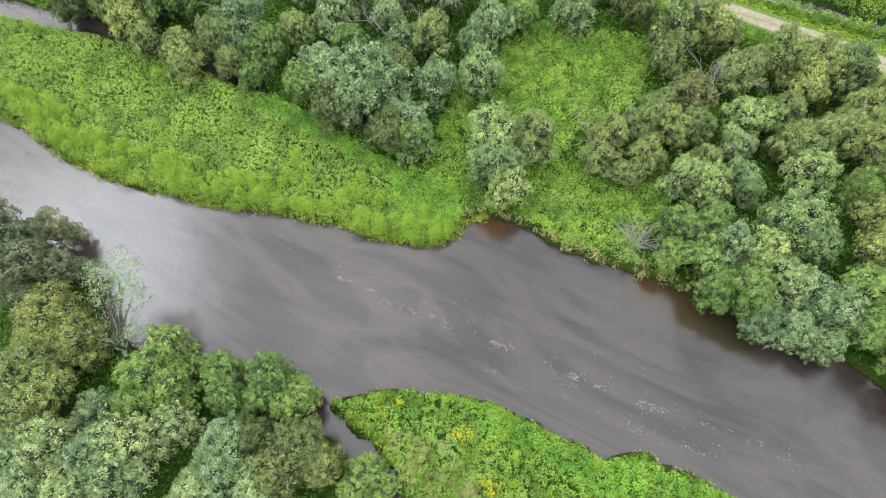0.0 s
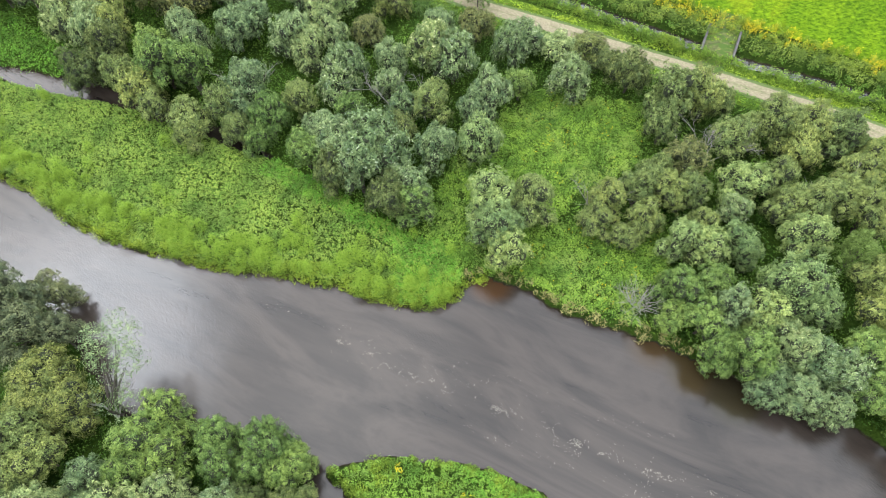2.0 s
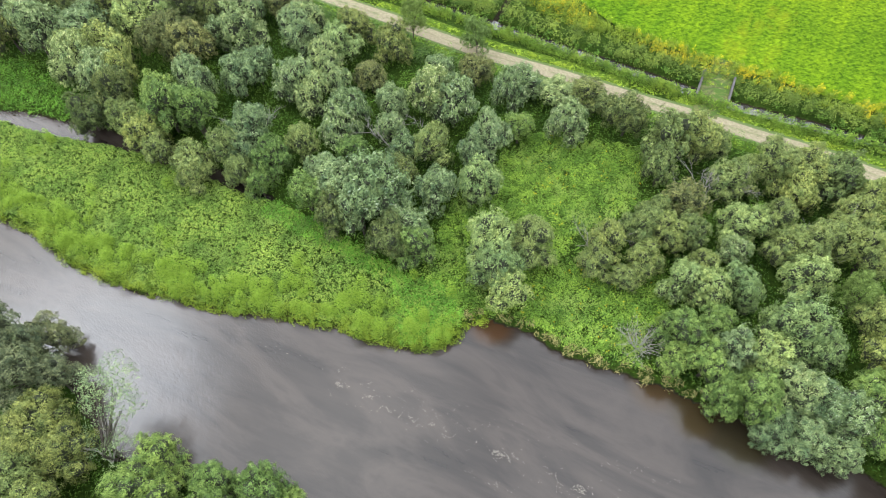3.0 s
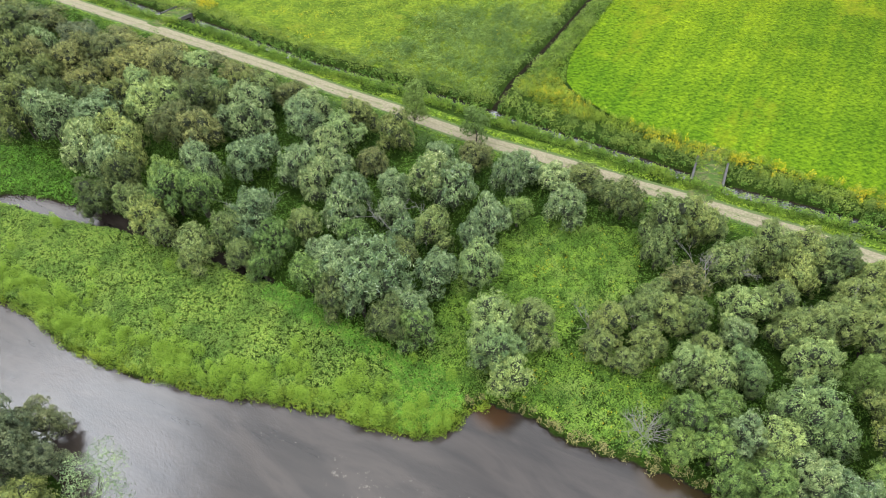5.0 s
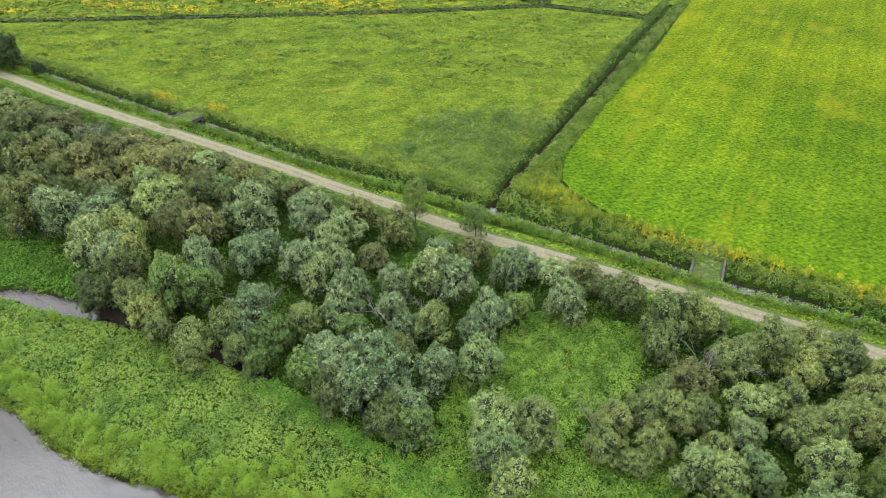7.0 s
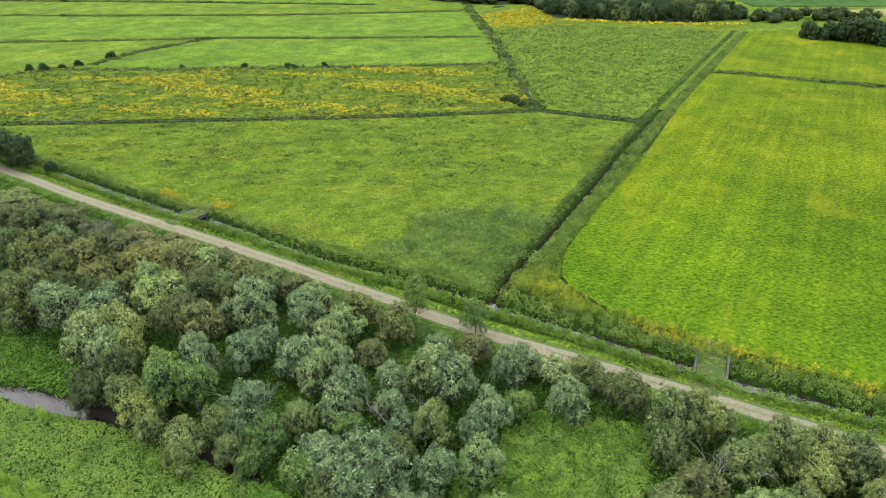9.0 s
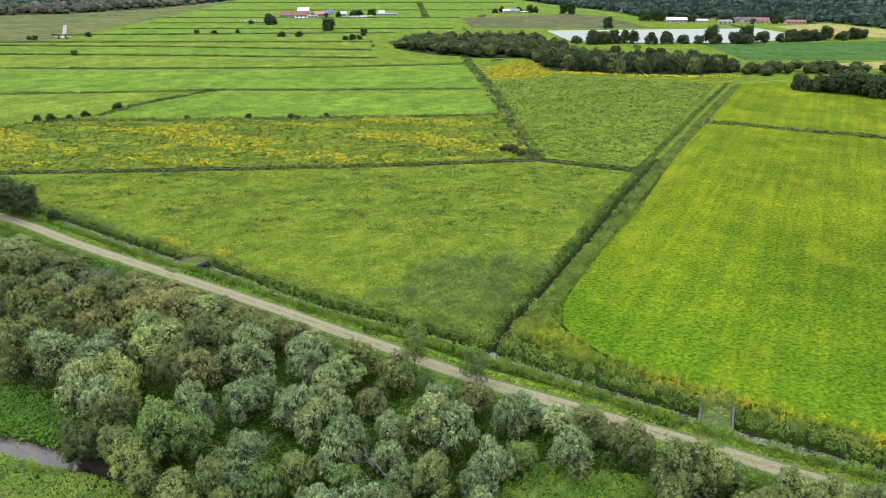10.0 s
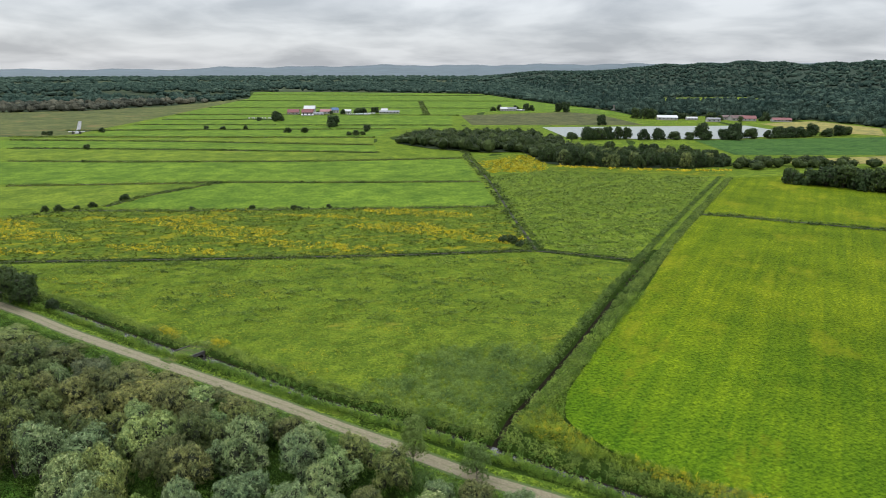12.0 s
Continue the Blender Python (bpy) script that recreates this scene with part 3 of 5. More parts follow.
HEDGE_E = [(-322.6, 467.6), (-197.1, 462.5), (-45.0, 449.0)]
HEDGE_F = [(-356.6, 519.4), (-217.6, 513.2), (-53.5, 493.2)]
HEDGE_G = [(-372.2, 543.3), (-230.4, 544.8), (-59.0, 546.7)]
HEDGE_H = [(-356.4, 598.6), (-203.9, 610.7), (-45.3, 623.3)]
HEDGE_R = [(107.8, 257.2), (120.7, 254.2), (139.1, 244.6), (168.3, 231.4), (260, 190)]
field("mown_field", [(22.4, 101), (22.0, 98), (23.0, 94.3), (28.2, 87.0), (35.8, 81.6), (48.5, 74.4), (62.9, 66.2), (90, 51), (150, 17), (300, -60), (420, 60), (260, 188), (168, 230),
                     (139, 243), (121, 252.5), (107, 254.5), (83.7, 215.2), (56, 162.9), (35.7, 129.3), (24, 107)], 0.14, M_MOWN, "bright green mown hay field with paler mowing lanes")
field("far_mown_field", [(112, 261), (140, 248), (170, 234), (262, 194), (330, 250), (240, 320), (207, 357), (161.3, 347), (119.9, 275.8)], 0.14, M_MOWN, "bright green mown field beyond a hedge")
field("rough_meadow", [(-150, 181), (-114, 161), (-97, 152), (-77, 140), (-60, 129.5), (-51, 126), (-39, 118.3), (-22.5, 107.5), (-7, 100.5), (4, 94.6), (8, 93), (10, 99.5), (17, 110.5), (28, 129.8),
                       (45.4, 161.9), (61, 188.5), (31.8, 201), (-6.2, 195.7), (-40.9, 192.4), (-87.3, 189.2), (-139.4, 186.1), (-220, 184)], 0.14, M_ROUGH, "rough green meadow of tall grass and weeds")
field("goldenrod_meadow", [(-300, 186), (-139.4, 190.1), (-87.3, 193.2), (-40.9, 196.4), (-6.2, 199.7), (30, 205), (26.7, 256.8), (24.5, 269.9), (-20.4, 265.1), (-63.8, 262.7), (-115.2, 258.2),
                           (-163.3, 259.0), (-175.5, 243.2), (-280, 240)], 0.14, M_GOLD, "weedy meadow yellow with flowering goldenrod")
field("triangle_meadow", [(33.8, 205), (62, 194), (83, 228), (119, 289), (156, 349), (176, 380), (60, 392), (55, 450), (19.5, 422), (27.7, 330), (30.7, 257)], 0.14, M_ROUGH, "rough green meadow between two ditches")
STRIPS = [
    ("pasture", [(-146, 268), (-114, 262.2), (-63.8, 266.7), (-20.4, 269.1), (24, 273.9), (21, 331.5), (-54.4, 327.7), (-116, 327.3), (-127, 312), (-139, 292)], M_STRIP),
    ("pasture", [(-290, 262), (-165, 263), (-150, 270), (-143.5, 293), (-130, 314), (-124, 327), (-183, 319), (-224, 315), (-330, 312)], M_STRIP_B),
    ("pasture", [(-340, 318), (-183, 323), (-122, 331.3), (-54.4, 331.7), (21, 335.5), (12, 420), (-30.6, 412.2), (-101.7, 401.9), (-207.6, 398.7), (-400, 403)], M_STRIP),
    ("pasture", [(-420, 407), (-207.6, 402.7), (-101.7, 406), (-30.6, 416.2), (-40, 447), (-45, 447), (-197, 460.5), (-322, 465.5), (-440, 470)], M_STRIP_B),
    ("pasture", [(-460, 475), (-322, 469.5), (-197, 464.5), (-47, 451), (-53, 491), (-217, 511.2), (-356, 517), (-480, 524)], M_STRIP),
    ("pasture", [(-480, 528), (-356, 521.4), (-217, 515), (-55, 495.5), (-59, 544.7), (-230, 542.8), (-372, 541)], M_STRIP_B),
    ("pasture", [(-318, 549), (-230, 547), (-59, 549), (-46, 621), (-204, 608.7), (-318, 600)], M_STRIP),
    ("pasture", [(-318, 606), (-204, 613), (-46, 626), (10, 640), (12, 800), (-330, 800)], M_STRIP),
    ("pasture", [(-335, 803), (20, 803), (60, 870), (165, 868), (240, 800), (250, 790), (233, 890), (181, 1047), (82, 1424), (-246, 1526), (-440, 1500), (-364, 1201), (-350, 1000)], M_STRIP),
]
for name, ring, material in STRIPS:
    field(name, ring, 0.16, material, "long strip of bright green pasture on the plain")
field("gold_corner", [(22, 420), (60, 452), (66, 394), (150, 374), (174, 376), (160, 352), (95, 362), (40, 372), (24, 380)], 0.2, M_GOLD, "strip of yellow goldenrod before the wood")
field("brown_field", [(22.2, 800), (165.8, 865), (202, 825), (214, 673.5), (30.5, 668)], 0.2, M_BROWN, "dull brownish-green crop field")
field("film_field", [(101.4, 645), (320.4, 670), (330, 584.8), (250, 541.4), (177.4, 539.8), (107.7, 555.8)], 0.25, M_FILM, "field covered with rows of white crop film")
field("maize_field", [(206, 441), (211.6, 530), (300, 545), (400, 560), (380, 443.7)], 0.3, M_MAIZE, "dark green field of tall crops")
field("stubble_field", [(217.5, 402), (242, 421), (308, 436), (420, 440), (400, 398)], 0.3, M_TAN, "pale tan stubble field")
field("stubble_field", [(345, 690), (426, 729), (442, 640), (400, 570), (352, 610)], 0.3, M_TAN, "pale tan stubble field beside the farm")
field("marsh", [(-330, 560), (-420, 530), (-700, 540), (-800, 900), (-574, 850), (-484, 870), (-417, 985), (-364, 1210), (-340, 800)], 0.1, M_MARSH, "olive and rust-coloured marsh")

# ---- trees ----
def lobes_of(rng, count, tall=1.0):
    """Rounded masses of a crown one unit in radius, about two units high."""
    out = [((0, 0, 1.0 * tall), 0.62)]
    for i in range(count):
        a = i * 2.4 + rng.uniform(-0.4, 0.4)
        up = rng.uniform(0.0, 1.0)
        far_out = (0.72 - 0.42 * up ** 2) * rng.uniform(0.8, 1.12)
        out.append(((math.cos(a) * far_out, math.sin(a) * far_out, (0.42 + 1.12 * up) * tall), rng.uniform(0.26, 0.42)))
    return out


def ball_of(fine):
    bm = bmesh.new()
    bmesh.ops.create_icosphere(bm, subdivisions=fine, radius=1.0)
    v = np.array([q.co[:] for q in bm.verts])
    f = np.array([[q.index for q in face.verts] for face in bm.faces])
    bm.free()
    return v, f


BALL_V, BALL_F = ball_of(2)
BLOB_V, BLOB_F = ball_of(1)


def crown_mesh(name, rng, lobes, count, size, material, gaps=0.0):
    """A crown: leaves in rounded sprays on the lobes, with loose leaves between them."""
    c = np.array([q for q, _ in lobes])
    rad = np.array([r for _, r in lobes])
    weight = rad ** 2 / (rad ** 2).sum()
    n = 900
    which = rng.choice(len(lobes), n, p=weight)
    d = unit(rng.normal(size=(n, 3)))
    d[:, 2] = np.where(d[:, 2] < -0.45, -d[:, 2], d[:, 2])
    at = c[which] + d * (rad[which] * rng.uniform(0.86, 1.1, n))[:, None]
    ok = at[:, 2] > 0.12
    for q, r in zip(c, rad):
        ok &= np.linalg.norm(at - q, axis=1) > r * 0.84
    if gaps:
        ok &= waves(at[:, 0] * 10, at[:, 1] * 10 + at[:, 2] * 8, 4.0, 3) < 1.0 - gaps
    pick = np.where(ok)[0][:260]
    sprays, out = at[pick], d[pick]
    wide = rng.uniform(0.075, 0.19, len(sprays))
    share = wide ** 2 / (wide ** 2).sum()
    i = rng.choice(len(sprays), count, p=share)
    h = unit(rng.normal(size=(count, 3)) + out[i] * 1.3 + np.array([0, 0, 0.3]))
    at = sprays[i] + h * (wide[i] * rng.uniform(0.5, 1.12, count))[:, None]
    loose = rng.random(count) < 0.34  # leaves between the sprays
    lobe = rng.choice(len(lobes), count, p=weight)
    any_way = unit(rng.normal(size=(count, 3)) + np.array([0, 0, 0.35]))
    at = np.where(loose[:, None], c[lobe] + any_way * (rad[lobe] * rng.uniform(0.72, 1.0, count))[:, None], at)
    if gaps:
        loose &= False
    facing = np.where(loose[:, None], any_way, h + out[i] * 0.3) + rng.normal(size=h.shape) * 0.26
    at[:, 2] = np.maximum(at[:, 2], 0.1)
    return leaf_mesh(name, at, facing, rng.uniform(0.65, 1.35, count) * size, material, rng, 0.46)


def shade_core_mesh(name, lobes, fill, ball_v, ball_f):
    """Dark lumpy masses, one in each lobe, added as the shade inside a crown."""
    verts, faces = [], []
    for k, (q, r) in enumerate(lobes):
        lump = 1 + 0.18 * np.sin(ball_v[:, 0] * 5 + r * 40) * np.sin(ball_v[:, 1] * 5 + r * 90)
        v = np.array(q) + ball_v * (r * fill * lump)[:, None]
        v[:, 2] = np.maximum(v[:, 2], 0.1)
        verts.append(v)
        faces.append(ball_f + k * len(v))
    return mesh_of(name, np.concatenate(verts), np.concatenate(faces), M_CROWN_SHADE)


def trunk_mesh(name, rng, lobes, material, stems=1, thick=0.06):
    bm = bmesh.new()
    for k in range(stems):
        foot = (rng.uniform(-0.08, 0.08) * (stems > 1), rng.uniform(-0.08, 0.08) * (stems > 1), -0.06)
        knee = (foot[0] * 2.5, foot[1] * 2.5, 0.55)
        add_limb(bm, foot, knee, thick, thick * 0.75)
        for q, r in lobes[k::stems]:
            add_limb(bm, knee, (q[0] * 0.85, q[1] * 0.85, max(0.6, q[2] * 0.95)), thick * 0.55, thick * 0.15, 5)
    me = bpy.data.meshes.new(name)
    bm.to_mesh(me)
    bm.free()
    me.materials.append(material)
    return me


TREE_LABEL = {
    "p": "deep green broad-crowned tree beside the open fields",
    "s": "bushy silver-green willow with a rounded dense crown", "o": "bushy olive-green alder with a lumpy dense crown",
    "g": "lush fresh-green broadleaf tree with a rounded crown", "l": "light olive willow with a soft domed crown",
    "d": "dark green bushy tree with a dense crown", "b": "brownish-green willow with a ragged crown",
    "w": "bushy tree with pale whitish leaf tips", "k": "dark grey-green tree with thin shaded foliage",
    "t": "slender young tree with a thin trunk beside the track"}
STOCK = {}


def make_tree(kind, variant, leaves=12000, size=0.034):
    rng = rng_of(100 + ord(kind) * 7 + variant)
    if variant >= 10:  # farther off: fewer, larger leaves
        leaves, size = (1700, 0.105) if variant >= 20 else (7200, 0.045)
        variant %= 10
    tall = {"t": 1.5, "k": 1.2, "g": 1.05}.get(kind, 1.0) * (0.94 + 0.1 * variant)
    lobes = lobes_of(rng, 11 + 3 * variant, tall)
    name = {"s": "willow_tree", "l": "willow_tree", "b": "willow_tree", "w": "willow_tree", "t": "young_tree", "o": "alder_tree"}.get(kind, "broadleaf_tree")
    root = new(name)
    part("trunk", trunk_mesh("trunk", rng, lobes, M_BARK, 1 if kind in "tk" else 3, 0.035 if kind == "t" else 0.05), root)
    part("crown", crown_mesh("crown", rng, lobes, leaves, size, LEAF[kind], 0.25 if kind in "tk" else 0.0), root)
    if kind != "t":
        tagged(part("branch_core", shade_core_mesh("branch_core", lobes, 0.4 if kind == "k" else 0.66, *((BLOB_V, BLOB_F) if leaves < 10000 else (BALL_V, BALL_F))), root, "dark core that stands for the shade inside the crown"), kind="stuff")
    return tagged(root, TREE_LABEL[kind], "tree")


PLACER = rng_of(7)


def plant(kind, x, y, r, group, tall=1.0):
    """A tree of crown radius r on the land at x, y."""
    variant = int(PLACER.integers(0, 3)) + (20 if y > 200 else 10 if y > 46 else 0)
    if 46 < y < 200 and kind not in "tp":  # trees beside the track stay low enough to leave it open to the south
        room = (float(line_distance(np.array(x), np.array(y), TRACK)) - 0.2) * 69 / math.hypot(x, y)
        r = min(r, max(1.2, room * 0.9))
        tall = min(tall, max(0.45, room / (2.45 * r)))
    spin, squeeze = PLACER.uniform(0, 360), PLACER.uniform(0.9, 1.1)
    m = pose(x, y, float(height(x, y)) - (0.38 * r * tall if y > 200 else 0), PLACER.uniform(-5, 5), PLACER.uniform(-5, 5), spin) @ Matrix.Diagonal((r * 0.96, r * 0.96 * squeeze, r * tall * PLACER.uniform(1.0, 1.25), 1))
    if (kind, variant) in STOCK:
        first = STOCK[kind, variant]
        ob = copy_thing(first, m @ Matrix.Diagonal((*(1 / v for v in first.scale), 1)))
    else:
        ob = STOCK[kind, variant] = make_tree(kind, variant)
        ob.matrix_basis = m
    return tagged(ob, group=group)


def plant_all(group, rows, grow=1.0, tall=1.0):
    """Rows of text: a kind, then x, y and the crown's radius of each tree of that kind."""
    for line in rows.strip().split("\n"):
        kind, *places = line.split()
        for q in places:
            x, y, r = (float(v) for v in q.split(","))
            plant(kind, x, y, r * grow, group, tall)


plant_all("trees by the backwater", """
d -64.2,81.1,4.3 -47.8,64.8,3.4 -44.4,67.1,3.4
s -53.0,79.5,4.5 -58.0,78.5,4.4 -53.3,82.5,3.9 -52.4,73.6,4.2 -47.4,71.2,4.0 -34.0,68.8,3.3 -24.8,60.9,3.5 -25.7,57.8,2.7
o -52.3,75.7,4.4 -48.0,76.3,4.3 -46.2,71.9,3.2 -41.8,63.7,3.0 -39.0,60.4,3.3 -36.9,57.8,2.4 -31.4,55.8,3.1 -27.8,57.3,2.7 -31.5,53.4,2.3 -25.4,54.3,2.6
g -38.2,67.0,3.5 -36.2,63.6,3.8 -32.2,62.5,3.7 -21.3,54.8,2.8 -22.6,52.4,2.2
""", 0.88, 1.12)
plant_all("trees between backwater and track", """
l -46.9,85.4,3.9 -44.1,86.1,4.0 -15.1,78.2,4.0
d -39.3,86.1,4.0 -13.0,82.3,3.5 -7.7,78.8,3.5
b -40.9,79.0,4.3 -36.6,78.3,4.2 -10.2,72.3,2.9 4.5,72.2,3.3
w -33.6,81.7,2.8
s -28.8,81.0,4.2 -29.8,86.3,3.4 -28.3,71.2,3.9 -26.3,73.6,3.3 -21.3,80.9,3.6 -21.1,86.3,3.3 -20.6,69.9,3.7 -17.1,73.6,3.2 -15.2,71.1,2.9 -17.1,66.9,3.2 -0.7,74.1,2.9
""", 0.85, 1.1)
plant_all("trees in the middle of the riverside wood", """
w -12.3,64.1,3.1 -13.5,61.4,3.4 -1.8,67.4,4.0 1.6,64.6,4.0 -5.3,57.7,2.6 11.6,71.0,3.3 9.4,68.0,2.9 16.7,61.8,3.1
o -18.3,58.2,2.8 -1.7,58.2,3.3
s -7.1,66.3,2.8 -6.9,61.3,2.6 -14.4,52.8,3.0 6.2,58.6,3.5 3.7,57.1,2.5 16.0,68.5,3.3
g -10.9,55.7,2.9 10.0,61.2,2.6
l 4.5,51.3,3.1
d 19.9,68.5,3.7 24.3,62.8,3.6 22.3,66.7,2.8
""", 0.88, 1.12)
plant_all("trees beside the weedy island", """
w -7.6,49.1,4.2 -4.2,44.8,2.9
s -12.5,50.5,3.3 -9.4,46.1,3.3 -0.9,50.0,2.6
g -3.1,41.6,2.4 -16.4,49.6,2.6
d -6.0,42.8,2.6 -12.8,46.5,2.5 -5.8,53.7,2.5
l 5.1,42.0,3.3 5.9,38.5,3.0 7.0,35.9,2.4
o 9.9,41.9,2.9
""", 1.04, 1.0)
plant_all("trees between clearing and track", """
o 29.1,57.5,3.9 32.9,58.5,3.6 35.1,58.5,2.8 26.9,53.6,3.0 41.4,53.5,3.6 45.3,52.6,3.6 42.8,49.4,3.5 25.1,46.8,2.7 28.4,43.9,2.8
o 34.7,51.7,3.4 38.0,53.5,3.1 47.7,51.6,3.7 18.8,42.3,3.0 22.3,43.9,3.4 25.4,43.5,3.1 17.2,40.0,2.6 22.1,39.9,2.9 19.9,37.7,2.2
b 29.0,48.1,3.2
""", 0.82, 1.1)
plant_all("trees of the eastern wood", """
l 34.7,44.7,3.5 25.8,36.9,2.7 28.7,36.2,3.0 31.9,36.9,3.0 33.4,35.8,2.0 39.0,36.5,3.5
w 33.2,41.5,2.4
o 38.1,45.1,2.9 41.3,41.4,3.5 38.8,41.4,2.9 45.3,41.8,3.4 48.0,45.5,3.5 51.3,48.9,3.4 47.2,40.2,3.4 28.9,39.5,2.4 45.0,32.0,3.2
t 43.6,34.4,2.7
""", 0.82, 1.15)
plant_all("trees on the east river bank", """
g 24.7,30.7,3.0 27.8,31.3,2.9 26.2,27.5,2.8 23.5,27.8,2.2 27.1,24.5,2.9 29.7,23.9,3.1 41.1,23.9,3.4 39.8,19.5,2.7
s 29.4,28.7,2.9 33.7,24.5,3.3 34.3,20.0,2.8 31.6,21.4,2.8 36.8,18.4,2.5
l 35.5,30.0,3.9 32.1,27.5,3.1 37.9,28.7,3.0
w 35.8,22.7,3.2 38.1,21.6,3.3
g 42.6,17.2,2.5 45.2,14.4,2.9 42.2,20.6,2.6
o 43.7,27.4,3.1
""", 0.86, 1.1)
plant_all("trees on the west river bank", """
k -43.0,28.8,3.5 -41.2,30.7,2.6 -41.5,25.6,3.4 -38.3,26.2,2.3
d -37.5,21.5,3.2 -38.5,19.2,2.9 -34.6,18.6,2.8
o -38.6,15.9,3.2 -35.9,13.9,2.8 -38.8,12.3,2.6
g -25.9,17.5,2.8 -27.1,15.4,2.8 -24.7,13.8,2.6 -27.6,13.1,2.3 -21.0,15.9,2.5 -19.8,13.6,2.2 -15.7,15.3,2.7 -13.4,13.3,2.4 -17.0,13.5,2.2
""")
plant_all("trees beside the side creek", """
s -30.9,12.3,2.4 -26.7,9.1,3.2 -30.0,8.6,3.2 -28.1,6.5,2.9 -34.2,9.1,3.0 -36.7,7.7,3.1 -32.3,6.0,3.0 -24.0,10.8,2.2 -19.2,9.0,2.9 -19.8,6.9,2.6 -16.3,6.2,2.6 -22.0,5.5,2.2 -35.4,4.9,3.0
d -17.3,10.0,2.5 -12.7,9.0,2.9 -13.9,6.7,2.8 -10.6,7.6,2.4
g -7.1,6.9,2.0 -5.6,5.6,1.7 -8.0,5.3,1.7
""")
plant_all("trees along the western track", """
d -87.1,121.5,5.8 -81.4,119.0,6.3 -79.1,124.1,5.7 -80.7,110.7,6.0 -75.4,106.3,4.9
w -71.6,105.2,3.8
b -65.1,99.1,5.3 -60.4,92.5,4.3
k -66.5,107.3,5.6
b -52.8,101.0,5.5 -42.2,103.0,4.3
o -29.5,90.6,3.8
b -58.8,101.0,5.3 -50.0,105.1,5.3 -41.1,91.5,4.4 -25.0,88.9,3.5
b -59.1,107.3,5.1
l -44.1,99.0,5.0 -37.1,90.6,3.7
d -74.1,97.2,5.1 -69.0,92.5,4.1 -68.7,84.1,4.4
l -50.9,92.5,4.1
""", 0.74, 1.0)
plant_all("undergrowth saplings of the western wood", """
b -70,112,3.2 -62,112.5,3.0 -54,109.5,3.0 -47,101,3.2 -47,95.5,3.2 -55,96.5,3.4 -64,103,3.2 -72,101,3.2 -77,116,3.6 -84,114,3.6 -90,116,3.8 -36,97,2.8 -32.5,94.5,2.6 -22.5,86.5,2.6
d -68,96,3.0 -63,88,3.0 -57,86.5,3.0 -52,86.5,2.8 -46,88.5,2.8 -84,104,3.8 -79,100,3.4 -92,108,4.0 -97,117,4.0 -74,90,3.2 -35,85,2.6 -33,90,2.6
""", 0.95, 1.1)
rng = rng_of(61)
airy_lobes = [((q[0] * 0.9 + 0.5 * q[2], q[1] * 0.9, q[2]), r) for q, r in lobes_of(rng, 12, 1.6)]
airy_tree = tagged(new("leaning_tree"), "thin airy tree with sparse foliage leaning over the river", "tree")
part("trunk", trunk_mesh("trunk", rng, airy_lobes, M_BARK, 2, 0.05), airy_tree)
part("crown", crown_mesh("crown", rng, airy_lobes, 5200, 0.025, LEAF["s"], 0.22), airy_tree)
airy_tree.matrix_basis = pose(-31.2, 19.2, -0.3, 0, 0, 80) @ Matrix.Diagonal((3.7, 3.7, 3.2, 1))
plant_all("trees at the track", """
p -107.5,151.5,4.2 -113.5,153.5,5.0 -98.6,147.6,1.8
o -98.5,133.8,4.8 -94.9,124.1,5.4
t -4.5,84.1,2.6 5.3,80.6,2.4
""")

# ---- dead wood ----
def branch_out(bm, rng, at, way, length, thick, depth):
    end = at + way * length
    add_limb(bm, at, end, thick, thick * 0.6, 5)
    if depth:
        for _ in range(3 if depth > 1 else 2):
            turn = Vector(rng.normal(size=3)) * 0.55
            branch_out(bm, rng, at + way * length * rng.uniform(0.5, 1.0), (way + turn + Vector((0, 0, 0.15))).normalized(), length * rng.uniform(0.55, 0.8), thick * 0.58, depth - 1)


def dead_shrub(name, x, y, z, tall, stems, depth, label, thick=0.045, lean=(0, 0), seed=1):
    rng = rng_of(seed)
    bm = bmesh.new()
    for k in range(stems):
        a = k * 6.28 / stems + rng.uniform(-0.4, 0.4)
        way_up = Vector((math.cos(a) * 0.65 + lean[0], math.sin(a) * 0.65 + lean[1], rng.uniform(0.5, 1.2))).normalized()
        branch_out(bm, rng, Vector((0, 0, -0.15)), way_up, tall * 0.42, thick, depth)
    root = new(name)
    root.matrix_basis = pose(x, y, z)
    part_bm("branchwork", bm, M_DEADWOOD, root)
    return tagged(root, label, "dead shrub" if stems > 3 else "dead tree")


dead_shrub("dead_shrub", 20.6, 30.4, 0, 4.6, 15, 3, "bare grey dead shrub on the river bank", 0.04, seed=3)
dead_shrub("dead_tree", -31.6, 18.6, float(height(-31.6, 18.6)), 5.5, 3, 3, "bare pale fallen limbs leaning over the water", 0.12, (-0.2, 0.9), seed=5)
for x, y, tall, seed in ((18.2, 42.6, 7.4, 7), (-7.2, 61.0, 8.0, 8), (-4.6, 57.4, 7.6, 9), (29.6, 48.4, 8.2, 10), (33.0, 50.6, 8.4, 11), (46.2, 41.5, 8.6, 12), (-25.2, 60.4, 8.0, 13)):
    dead_shrub("dead_tree", x, y, 0, tall * 1.1, 2, 3, "slim dead tree with bare pale limbs among leafy crowns", 0.06, seed=seed)

